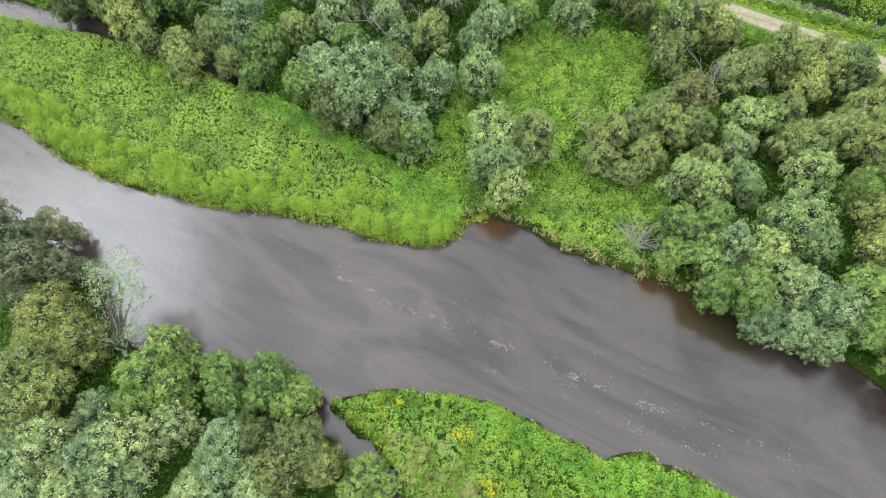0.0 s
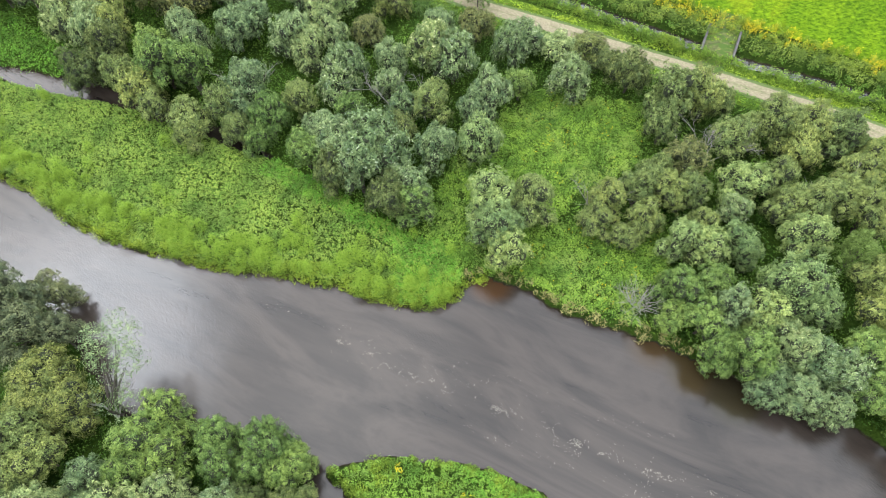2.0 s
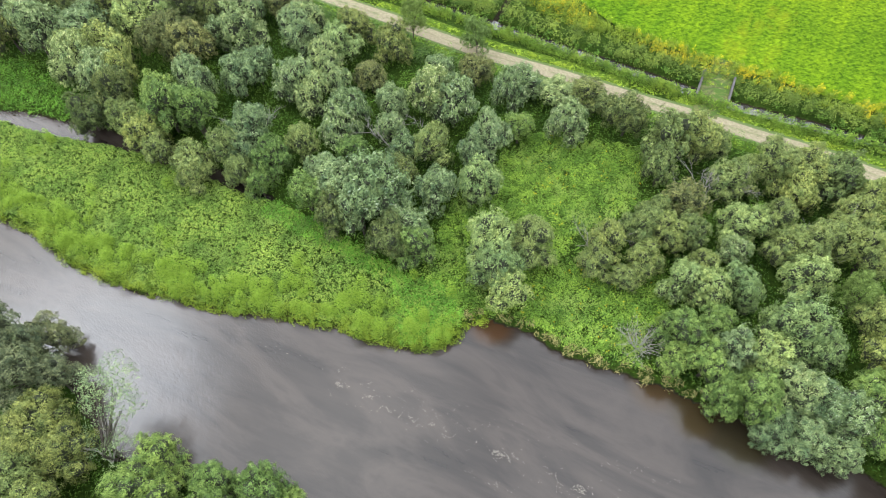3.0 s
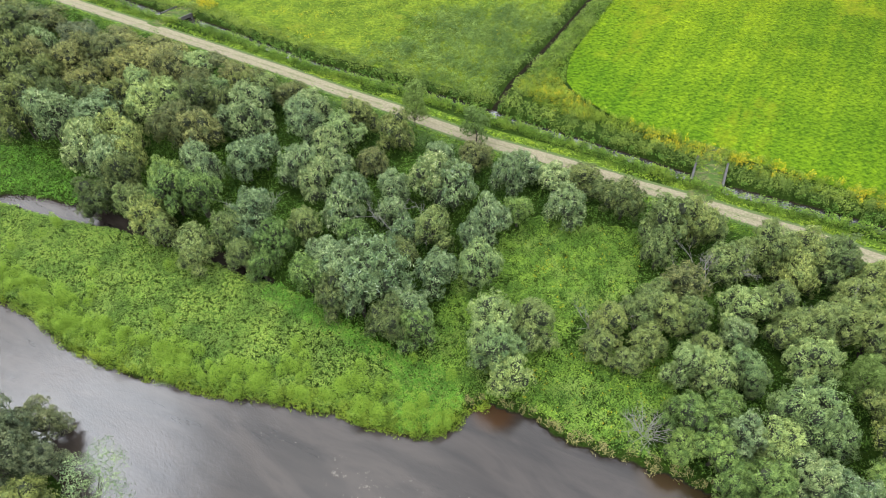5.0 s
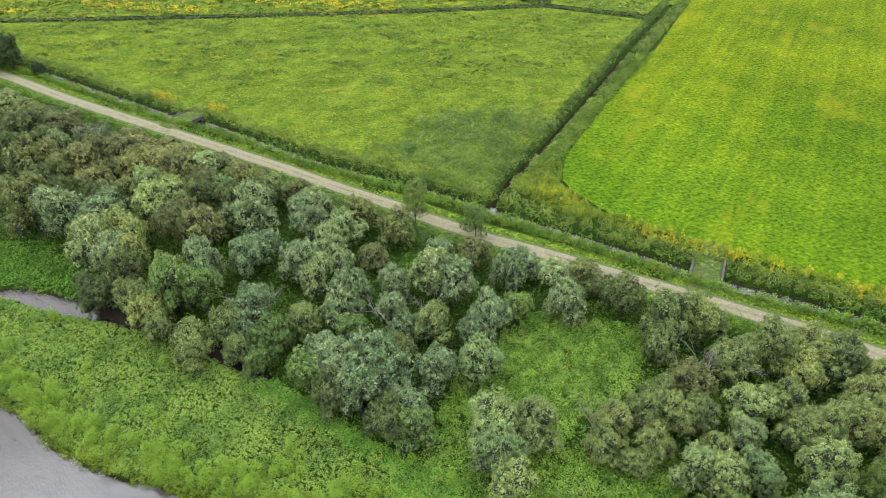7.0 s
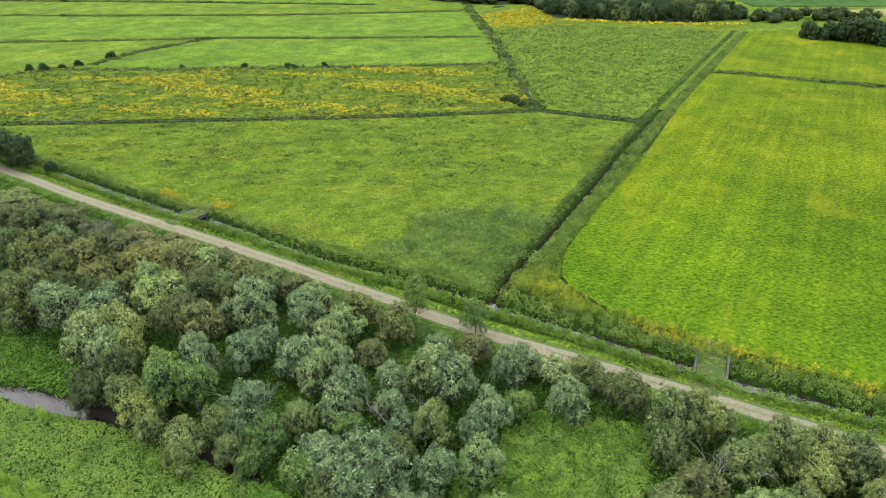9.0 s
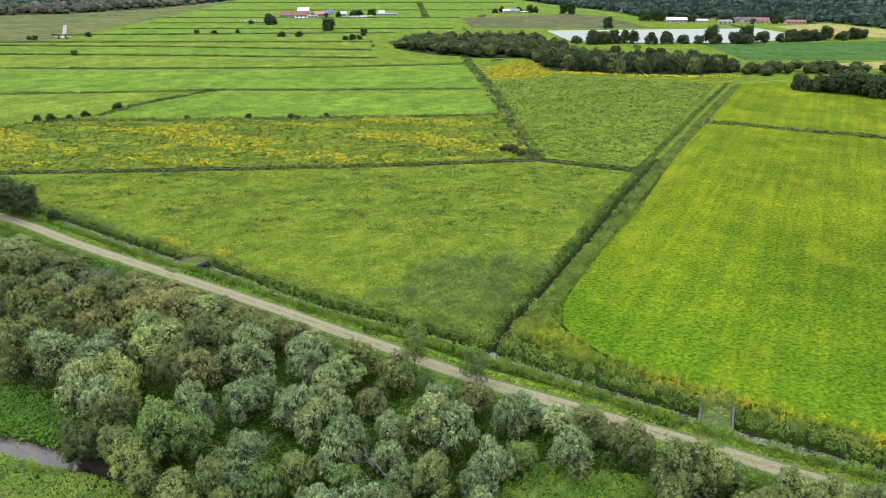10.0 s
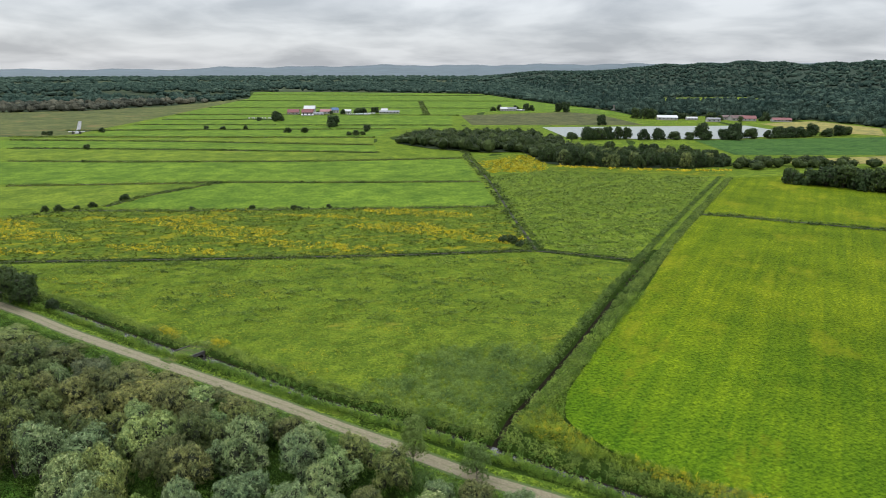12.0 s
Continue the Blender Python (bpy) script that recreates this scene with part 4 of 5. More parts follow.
# ---- weeds, reeds and undergrowth ----
def scatter(rng, ring, count, keep=None):
    p = np.array(ring, float)
    lo, hi = p.min(0), p.max(0)
    got = np.zeros((0, 2))
    for _ in range(40):
        q = rng.uniform(lo, hi, (count, 2))
        ok = inside(q[:, 0], q[:, 1], ring)
        if keep is not None:
            ok &= keep(q[:, 0], q[:, 1])
        got = np.concatenate([got, q[ok]])
        if len(got) >= count:
            break
    return got[:count]


def dry_land(x, y):
    return (height(x, y) > -0.76) & (line_distance(x, y, TRACK) > 2.0)


def mounds(name, rng, places, per, radius, tall, leaf, material, label, slim=0.5, up=0.8, category="plants", cap=0.0, fuzz=0.5):
    """Soft mounds of leaves, one at each place, joined as one mass of plants."""
    k = len(places)
    wide = rng.uniform(0.6, 1.4, k) * radius
    high = rng.uniform(0.6, 1.4, k) * tall
    z = np.maximum(height(places[:, 0], places[:, 1]), -0.8)
    i = np.repeat(np.arange(k), per)
    d = unit(rng.normal(size=(len(i), 3)))
    d[:, 2] = np.abs(d[:, 2]) + cap
    d = unit(d)
    s = rng.uniform(0.75, 1.05, len(i))
    at = np.stack([places[i, 0] + d[:, 0] * wide[i] * s, places[i, 1] + d[:, 1] * wide[i] * s, z[i] + d[:, 2] * high[i] * s + 0.02], 1)
    facing = d * 0.7 + rng.normal(size=d.shape) * fuzz + np.array([0, 0, up])
    ob = new(name, leaf_mesh(name, at, facing, rng.uniform(0.7, 1.3, len(i)) * leaf, material, rng, slim))
    return tagged(ob, label, category, kind="stuff")


def evenly(rng, ring, gap, keep=None):
    """Places of plants that crowd each other at about one distance."""
    p = np.array(ring, float)
    x, y = np.meshgrid(np.arange(p[:, 0].min(), p[:, 0].max(), gap), np.arange(p[:, 1].min(), p[:, 1].max(), gap))
    x[::2] += gap / 2
    q = np.stack([x.ravel(), y.ravel()], 1) + rng.uniform(-0.5, 0.5, (x.size, 2)) * gap
    q = q[inside(q[:, 0], q[:, 1], ring)]
    return q if keep is None else q[keep(q[:, 0], q[:, 1])]


def along(rng, line, count, width, lo=0.0, hi=1.0):
    """Places along a line, spread over a width."""
    p = np.array(line, float)
    cum = np.concatenate([[0], np.cumsum(np.hypot(*np.diff(p, axis=0).T))])
    s = rng.uniform(lo, hi, count) * cum[-1]
    c = np.stack([np.interp(s, cum, p[:, 0]), np.interp(s, cum, p[:, 1])], 1)
    e = np.stack([np.interp(s + 0.5, cum, p[:, 0]), np.interp(s + 0.5, cum, p[:, 1])], 1) - np.stack([np.interp(s - 0.5, cum, p[:, 0]), np.interp(s - 0.5, cum, p[:, 1])], 1)
    e = unit(e)
    off = rng.uniform(-0.5, 0.5, count) * width
    return c + np.stack([-e[:, 1], e[:, 0]], 1) * off[:, None]


def offset(line, by):
    p = np.array(line, float)
    t = unit(np.gradient(p, axis=0))
    return p + np.stack([-t[:, 1], t[:, 0]], 1) * by


ISLAND = [(-80, 63), (-54, 49), (-44, 42.5), (-35, 38.5), (-24, 35.5), (-15, 34.2), (-5, 31.3), (-1.5, 30.8), (2.4, 34), (1, 38), (-4, 40), (-12, 45), (-20, 50.5), (-30, 55), (-41, 60), (-52, 63), (-63, 67)]
rng = rng_of(21)
mounds("island_weeds", rng, evenly(rng, ISLAND, 0.42, dry_land), 17, 0.25, 0.48, 0.105, M_LEAFY, "leafy pale green weeds crowding the low island", up=1.0, cap=0.25)
mounds("island_low_weeds", rng, scatter(rng, ISLAND, 4200, dry_land), 15, 0.42, 0.36, 0.1, M_WEEDS, "lush green weeds in drifts on the low island")
ISLAND_TIP = [(-5, 31.5), (-1.5, 31), (2.3, 34), (1, 38), (-4, 40), (-13, 46.5), (-21, 51), (-23, 49), (-14, 43.5), (-6, 38.5)]
mounds("island_grass", rng, evenly(rng, ISLAND_TIP, 0.55, dry_land), 60, 0.4, 0.8, 0.10, M_LUSH, "rank bright green grass at the island's tip", slim=0.3, category="grass")
edge = along(rng, NORTH_BANK[2:17], 300, 3.2)
edge = edge[dry_land(edge[:, 0], edge[:, 1])]
mounds("island_edge_weeds", rng, edge, 110, 0.7, 0.7, 0.09, M_YELLOW_WEEDS, "yellow-green rounded weeds along the island's water edge")
edge = along(rng, offset(NORTH_BANK[2:16], 2.0), 210, 4.2)
edge = np.concatenate([edge, scatter(rng, ISLAND, 24)])
edge = edge[height(edge[:, 0], edge[:, 1]) > -0.45]
rim = along(rng, NORTH_BANK[2:18], 700, 0.9)
mounds("island_rim_weeds", rng, rim, 22, 0.4, 0.55, 0.09, M_YELLOW_WEEDS, "green weeds hanging over the island's water edge")
mounds("island_bushes", rng, edge, 520, 0.9, 1.8, 0.07, M_LIME, "rounded lime-green bushes on the island", up=0.15, fuzz=0.28)
SPIT_TOP = [(-10.3, 13.5), (-8, 14.2), (-4.7, 14.7), (0.8, 14.2), (5.2, 12.8), (8.9, 11.2), (14.4, 8.2), (17.7, 8.4), (26.4, 4.8), (30, -4), (20, -7), (0, -5), (-3, 5), (-5, 8), (-7, 10.8)]
mounds("spit_weeds", rng, evenly(rng, SPIT_TOP, 0.5, dry_land), 44, 0.36, 0.6, 0.08, M_WEEDS, "lush green weeds and nettles on the river spit")
mounds("spit_grass", rng, evenly(rng, [(1.5, 13.8), (5.2, 12.8), (8.9, 11.2), (14.4, 8.2), (17.7, 8.4), (26.4, 4.8), (26, 2), (16, 4), (9, 8), (3, 11)], 0.6, dry_land), 50, 0.42, 0.85, 0.09, M_LUSH, "rank emerald grass on the river side of the spit", slim=0.3, category="grass")
mounds("spit_tall_weeds", rng, scatter(rng, SPIT_TOP, 170, dry_land), 90, 0.6, 0.8, 0.085, M_YELLOW_WEEDS, "yellow-green tall weeds on the river spit")
edge = along(rng, SOUTH_BANK[2:17], 260, 1.5)
edge = edge[dry_land(edge[:, 0], edge[:, 1])]
mounds("spit_edge_weeds", rng, edge, 60, 0.5, 0.6, 0.085, M_YELLOW_WEEDS, "yellow-green weeds hanging over the spit's edge")
mounds("spit_dry_grass", rng, scatter(rng, [(-6, 11), (0, 10), (4, 4), (0, -2), (-3, 5)], 160, dry_land), 40, 0.45, 0.6, 0.16, M_DRY, "pale dry grass on the spit", slim=0.12, up=0.3, category="grass")
mounds("spit_flowers", rng, np.concatenate([along(rng, [(1, 11), (2.5, 10.4)], 14, 1.4), along(rng, [(-4.6, 13.4), (-3.9, 13.6)], 5, 0.6), along(rng, [(3.5, 6.4), (5, 5.4)], 12, 1.2)]), 10, 0.3, 1.1, 0.09, M_GOLDEN, "yellow flowers among the weeds of the spit", category="flowers")

WOOD = [(-75, 72), (-52, 64), (-41, 60.5), (-30, 56), (-20, 51), (-12, 45.5), (-4, 40.5), (1.5, 38), (2.6, 34.5), (8, 33.8), (13.5, 30.5), (22, 27), (30, 23), (42, 17), (60, 10), (75, 42), (57, 52.5),
        (50, 57), (35, 64.5), (17, 73.5), (-2, 83.5), (-18, 93), (-41, 106.5), (-57, 115.5), (-74, 124.5), (-102, 142), (-125, 150), (-115, 110)]
mounds("undergrowth", rng, scatter(rng, WOOD, 12500, dry_land), 16, 0.85, 1.3, 0.14, M_BUSHY, "green undergrowth of weeds and brambles below the trees", category="undergrowth")
CLEARING = [(9, 48), (12, 63), (20, 62), (27, 60), (24, 50), (16, 45), (13, 41), (20, 41), (26, 39.5), (25, 34), (22, 33), (21, 28), (13, 31), (8, 34.5), (9, 37.5)]
mounds("clearing_weeds", rng, scatter(rng, CLEARING, 2300, dry_land), 40, 0.5, 0.6, 0.09, M_WEEDS, "bright green weeds of the clearing")
mounds("clearing_flowers", rng, scatter(rng, CLEARING, 130, dry_land), 5, 0.4, 0.9, 0.10, M_GOLDEN, "scattered yellow flowers in the clearing", category="flowers")
GAPS = [(-3, 39.5), (2.8, 35), (8, 34.6), (9.5, 37), (9.5, 48), (12.5, 63), (4, 56), (0, 47)]
mounds("clearing_undergrowth", rng, scatter(rng, GAPS, 900, dry_land), 46, 0.55, 0.6, 0.09, M_WEEDS, "green weeds round the trees beside the island")
mounds("backwater_grass", rng, evenly(rng, [(-74, 79), (-66, 69), (-52, 66.6), (-45, 67), (-55, 73), (-64, 79.5)], 0.6, dry_land), 24, 0.42, 0.5, 0.12, M_LUSH, "bright green grass on the backwater's bank", slim=0.35, category="grass")
bank = along(rng, NORTH_BANK[16:26], 150, 2.0)
bank = bank[dry_land(bank[:, 0], bank[:, 1])]
mounds("bank_grass", rng, bank, 26, 0.4, 0.75, 0.22, M_DRY, "pale dry grass hanging over the river bank", slim=0.14, up=0.3, category="grass")
CREEK_SIDE = [(-60, 38), (-45, 31), (-36, 23), (-30, 17.5), (-18, 15), (-12.5, 10.5), (-6.5, 5.5), (-3, -3), (-10, -25), (-70, -25), (-80, 30)]
mounds("west_bank_undergrowth", rng, scatter(rng, CREEK_SIDE, 3800, dry_land), 30, 0.75, 0.9, 0.12, M_BUSHY, "green undergrowth below the west bank trees", category="undergrowth")


OPEN_WATER = [[(-98, 149.5), (-78.5, 137.5), (-61, 126.8), (-58, 125)], [(27, 78.2), (31, 76), (36.5, 72.7)], [(42.5, 69.2), (49.7, 66.1), (53, 64.6)], [(-54, 123.9), (-51, 122.7), (-44, 118.3)], [(-53.2, 123.0), (-51.9, 120.9)], [(-52.2, 122.6), (-50.6, 120.2)]]


def clear_of(q, line, gap):
    ok = line_distance(q[:, 0], q[:, 1], line) > gap
    for stretch in OPEN_WATER:
        ok &= line_distance(q[:, 0], q[:, 1], stretch) > 1.35
    for cx, cy in CULVERTS:
        ok &= np.hypot(q[:, 0] - cx, q[:, 1] - cy) > 2.6
    return q[ok]


verge = clear_of(along(rng, offset(TRACK_DITCH, -2.2), 2600, 2.8, 0.08, 0.8), TRACK, 2.6)
mounds("verge_weeds", rng, verge, 40, 0.5, 1.15, 0.11, M_VERGE, "lush green weeds on the bank between track and ditch")
verge = clear_of(along(rng, offset(TRACK_DITCH, -2.3), 300, 2.2, 0.08, 0.8), TRACK, 2.6)
mounds("verge_tall_weeds", rng, verge, 60, 0.5, 0.9, 0.105, M_YELLOW_WEEDS, "yellow-green tall weeds on the bank beside the track")
verge = clear_of(along(rng, offset(TRACK_DITCH, 2.9), 2100, 3.8, 0.08, 0.8), FIELD_DITCH, 0.6)
mounds("ditch_weeds", rng, verge, 36, 0.55, 1.2, 0.12, M_REED, "grey-green reeds and weeds along the field side of the ditch")
for side in (-1.25, 1.25):
    verge = clear_of(along(rng, offset(TRACK_DITCH, side), 700, 1.0, 0.08, 0.8), FIELD_DITCH, 0.5)
    mounds("ditch_bank_weeds", rng, verge, 26, 0.4, 0.5, 0.15, M_BUSHY, "green weeds hanging over the ditch bank")
verge = clear_of(along(rng, offset(TRACK, -2.6), 500, 1.8, 0.2, 0.8), TRACK, 2.0)
mounds("track_edge_weeds", rng, verge, 34, 0.45, 0.5, 0.105, M_WEEDS, "green weeds along the wooded edge of the track")
reeds = along(rng, offset(TRACK[6:12], -5.2), 560, 4.2)
mounds("trackside_reeds", rng, reeds[line_distance(reeds[:, 0], reeds[:, 1], TRACK) > 3.2], 30, 0.6, 1.4, 0.15, M_REED_BED, "grey-green reeds and tall weeds between track and wood", slim=0.3)
for side in (-2.1, 2.3):
    verge = clear_of(along(rng, offset(TRACK, side), 3000, 1.9, 0.2, 0.8), TRACK, 1.75)
    mounds("verge_grass", rng, verge, 8, 0.3, 0.2, 0.13, M_VERGE, "short bright grass along the edge of the track", slim=0.35, category="grass")
GOLD_EDGE = [(13, 97), (18, 95.5), (22, 92), (27, 86.2), (35, 81), (39, 78.2), (44, 76), (53, 71), (60, 67.2), (80, 56)]
gold = clear_of(along(rng, GOLD_EDGE, 620, 4.2), FIELD_DITCH, 1.5)
mounds("goldenrod", rng, gold, 44, 0.5, 0.9, 0.105, M_YELLOW_WEEDS, "yellow-green goldenrod along the mown field's edge")
gold = clear_of(along(rng, GOLD_EDGE, 400, 3.8), FIELD_DITCH, 1.5)
gold = gold[waves(gold[:, 0], gold[:, 1], 14.0, 51) > -0.35]
mounds("goldenrod_blooms", rng, gold, 34, 0.45, 1.05, 0.075, M_GOLDEN, "yellow goldenrod in flower along the mown field", category="flowers")
CORNER = [(12.5, 95.5), (15, 99.5), (20, 101), (21.5, 94.5), (27, 86.5), (24, 85.5), (17, 90)]
mounds("goldenrod", rng, scatter(rng, CORNER, 420), 40, 0.5, 0.8, 0.105, M_YELLOW_WEEDS, "yellow-green goldenrod in the field corner")
mounds("goldenrod_blooms", rng, scatter(rng, CORNER, 110), 26, 0.5, 0.95, 0.08, M_GOLDEN, "yellow goldenrod in flower in the field corner", category="flowers")
gold = np.concatenate([along(rng, [(-68, 137), (-60, 132)], 60, 3), along(rng, [(-52, 129), (-48, 127)], 40, 3)])
mounds("goldenrod_blooms", rng, gold, 30, 0.6, 1.0, 0.11, M_GOLDEN, "yellow goldenrod in flower beside the culvert", category="flowers")
mounds("field_edge_weeds", rng, evenly(rng, [(14, 97), (17.5, 99), (21.5, 97.5), (23.6, 106), (36, 129), (57, 163), (53, 162), (31, 128), (20, 108.5)], 0.6), 22, 0.5, 0.9, 0.12, M_VERGE, "green weeds between the reeds and the mown field")
REEDS = [(-24, 106), (-12, 112), (-2, 127), (14, 130), (27, 124), (17, 103), (9, 93), (3, 93), (-8, 100)]
mounds("reed_bed", rng, clear_of(scatter(rng, REEDS, 1900, lambda x, y: -ring_distance(x, y, REEDS) > rng.uniform(0.0, 8.0, len(x)) - 2.0 * waves(x, y, 9.0, 77)), FIELD_DITCH, 0.6), 26, 0.55, 1.2, 0.17, M_REED_BED, "tall grey-green reeds in the meadow corner", slim=0.3)
for side, wide in ((-3.0, 3.8), (2.2, 2.2)):
    q = along(rng, offset(FIELD_DITCH, side), int(700 * wide), wide, 0.02, 1.0)
    mounds("ditch_reeds", rng, q, 18, 0.55, 0.9, 0.2, M_REED, "grey-green reeds along the straight field ditch", slim=0.4)
MEADOW = [(-140, 182), (-97, 153), (-77, 141), (-60, 130.5), (-39, 119.3), (-22.5, 108.5), (-7, 102), (8, 95), (17, 112), (28, 131), (45, 163), (60, 187), (31.8, 201), (-6.2, 195.7), (-87, 189)]
mounds("meadow_tufts", rng, scatter(rng, MEADOW, 11000), 14, 0.6, 0.4, 0.14, M_MEADOW, "tufts of tall grass in the rough meadow", slim=0.5, category="grass")

GOLD_MEADOW = [(-200, 186), (-139, 190.5), (-41, 197), (30, 205.5), (26.7, 256), (24.5, 269), (-63, 262), (-163, 258), (-200, 243)]
mounds("weed_clumps", rng, scatter(rng, GOLD_MEADOW, 2200), 10, 1.0, 0.7, 0.45, M_MEADOW, "green weed clumps in the goldenrod meadow")
mounds("goldenrod_clumps", rng, scatter(rng, GOLD_MEADOW, 2100, lambda x, y: waves(x, y * 2.4, 45.0, 11) > 0.3), 8, 0.9, 0.9, 0.3, M_GOLDEN, "yellow goldenrod in flower in the weedy meadow", category="flowers")
mounds("goldenrod_clumps", rng, scatter(rng, MEADOW, 260, lambda x, y: waves(x, y * 2.0, 30.0, 12) > 0.75), 10, 0.7, 0.7, 0.17, M_GOLDEN, "scattered yellow goldenrod in the rough meadow", category="flowers")
mounds("goldenrod_clumps", rng, scatter(rng, [(22, 400), (60, 440), (66, 394), (60, 365), (26, 360)], 500), 8, 1.1, 1.0, 0.6, M_GOLDEN, "dense yellow goldenrod before the copse", category="flowers")
mounds("goldenrod_clumps", rng, along(rng, [(70, 388), (110, 376), (150, 371), (172, 374)], 130, 7), 8, 1.1, 1.0, 0.55, M_GOLDEN, "yellow goldenrod along the copse edge", category="flowers")
TRIANGLE = [(34, 207), (61, 195), (83, 229), (118, 289), (150, 348), (60, 370), (28, 350), (31, 257)]
mounds("weed_clumps", rng, scatter(rng, TRIANGLE, 3400), 9, 1.0, 0.8, 0.4, M_REED, "tall weeds of the meadow between two ditches")

MOWN_NEAR = [(22, 100), (28, 87.5), (36, 83), (63, 67.5), (110, 42), (150, 60), (160, 150), (120, 240), (84, 214), (56, 161), (36, 128)]
mounds("mown_tufts", rng, scatter(rng, MOWN_NEAR, 12000), 6, 0.5, 0.12, 0.13, M_TUFT, "short tufts and swaths of mown grass", slim=0.45, up=1.2, category="grass")

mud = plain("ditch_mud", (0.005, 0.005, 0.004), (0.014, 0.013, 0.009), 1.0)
HEDGES = [(HEDGE_A, 2.4, 1.1), (HEDGE_UP, 3.0, 1.3), (HEDGE_B, 2.6, 1.2), (HEDGE_C, 2.6, 1.2), (HEDGE_BC, 2.6, 1.2), (HEDGE_D, 3, 1.2), (HEDGE_E, 3, 1.3), (HEDGE_F, 3, 1.3),
          (HEDGE_G, 3.5, 1.3), (HEDGE_H, 3.5, 1.3), (HEDGE_R, 3, 1.2), ([(-320, 660), (-120, 662), (10, 664)], 3.5, 1.3), ([(-320, 725), (-190, 728)], 3.5, 1.2),
          ([(-335, 800), (20, 802)], 4, 1.2), ([(-340, 930), (130, 940)], 4, 1.2), ([(-360, 1120), (120, 1130)], 5, 1.2), ([(-20, 803), (-40, 1130)], 4, 1.3), ([(-400, 1350), (90, 1340)], 5, 1.3)]
for line, width, tall in HEDGES:
    d = float(np.hypot(*np.mean(np.array(line), axis=0)))
    length = float(np.hypot(*np.diff(np.array(line, float), axis=0).T).sum())
    leaf = 0.2 + d * 0.0006
    q = along(rng, line, int(length * width * 0.85 / leaf), width * 2.1)
    q = q[waves(q[:, 0], q[:, 1], 13.0, 41) > rng.uniform(-1.4, 0.6, len(q))]
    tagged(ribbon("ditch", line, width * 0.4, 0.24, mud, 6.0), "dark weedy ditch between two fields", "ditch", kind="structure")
    mounds("hedge_grass", rng, q, 7, 0.8, tall * 0.75, leaf, M_HEDGE, "rank grass and shrubs along a field boundary", slim=0.5, category="hedge")

FOAM_LINE = [(-11.5, 27.4), (-5.0, 23.8), (4.3, 20.1), (12.0, 16.6), (19.9, 13.2), (27.5, 10.5), (34, 8)]
q = np.concatenate([along(rng, FOAM_LINE, 2400, 0.7), along(rng, FOAM_LINE, 1500, 3.2), along(rng, [(-20, 31.5), (-8, 27.2), (3, 23.5), (14, 19.6), (24, 16.2)], 700, 1.6), along(rng, [(2, 18), (12, 13.6), (20, 10.6), (28, 8)], 700, 1.2)])
curl = np.abs(waves(q[:, 0] + 1.2 * waves(q[:, 0], q[:, 1], 2.5, 15), q[:, 1], 3.2, 14))  # foam gathers in thin curling threads
q = q[(curl < 0.13) | (waves(q[:, 0], q[:, 1], 6.0, 19) > 1.25)]
foam = leaf_mesh("foam_flecks", np.stack([q[:, 0], q[:, 1], np.full(len(q), -0.792)], 1), np.tile([0.0, 0.0, 1.0], (len(q), 1)) + rng.normal(size=(len(q), 3)) * 0.01,
                 rng.uniform(0.03, 0.09, len(q)), plain("foam", (0.075, 0.066, 0.053), (0.135, 0.12, 0.098), 0.2), rng, 0.45)
tagged(new("foam_flecks", foam), "pale tan foam flecks drifting on the current", "foam", kind="stuff")

# ---- shrubs and trees of the fields ----
plant_all("bushes along the field hedges", """
p -146.5,282.9,3.2 -153.5,268.4,2.6 -158,264,2.2 -163.1,259.5,3.0 -169,259.5,2.5 -108.1,263.3,1.8 -82.8,265.9,2.0 -64.4,263.9,2.6 -62,264.5,2.0 -50.0,268.5,1.8 24.4,212,3.0 27,208,2.6 21.5,214,2.4
p -262.3,463.1,4 -315.1,583.7,4.5 -229.1,612.6,4.5 -212.8,613.0,4 -191.1,613.6,3.5 -144.0,588.1,5 -128.3,588.5,5 -77.8,565.2,5 -72,566,4 -84,565,4 -348,560,4 -355,563,3.5 -207,715,5
""", 0.7, 0.78)
rng = rng_of(57)
for name, ring, count in (("weed_ridges", GOLD_MEADOW, 330), ("weed_ridges", [(-140, 182), (-97, 155), (-60, 140), (20, 140), (60, 187), (31.8, 200), (-6.2, 194), (-87, 188)], 300), ("weed_ridges", TRIANGLE, 220)):
    heads = np.repeat(scatter(rng, ring, count), 10, axis=0)
    wander = rng.uniform(-1, 1, len(heads)) * np.repeat(rng.uniform(2, 6, count), 10)
    q = heads + np.stack([wander, np.sin(wander * 0.7 + heads[:, 0]) * 0.7 + rng.normal(size=len(heads)) * 0.25], 1)
    mounds(name, rng, q[inside(q[:, 0], q[:, 1], ring)], 6, 0.6, 0.75, 0.24, M_REED, "darker ridges of wind-laid weeds in the meadow")
plant_all("lone trees on the plain", """
p -111.5,645.1,9 -185.7,710.3,8 -72,600,5 167.9,672,6.5 165.8,865,9 158,868,7
""", 0.85, 1.0)
PINES = rng_of(91)
for k, x in enumerate((109, 121, 126, 134, 143, 151, 158, 171, 181, 197, 211, 219, 225, 241, 248, 253, 268, 284, 291, 300, 308, 318, 331, 343, 350, 358, 371)):
    big = PINES.uniform(0.7, 1.35)
    plant("p", x + PINES.uniform(-2, 2), 538 + max(0, x - 240) * 0.28 + PINES.uniform(-4, 4), 5.4 * big, "pines along the film field", PINES.uniform(0.75, 1.1))
plant_all("dark clump beside the far field", """
p 186,330,5 194.2,327,6 200,322,6 207.3,318,7 214,314,7 219,308,6.5 226,303,7 234,300,7 242,296,7 205,326,6 214,323,6
""")


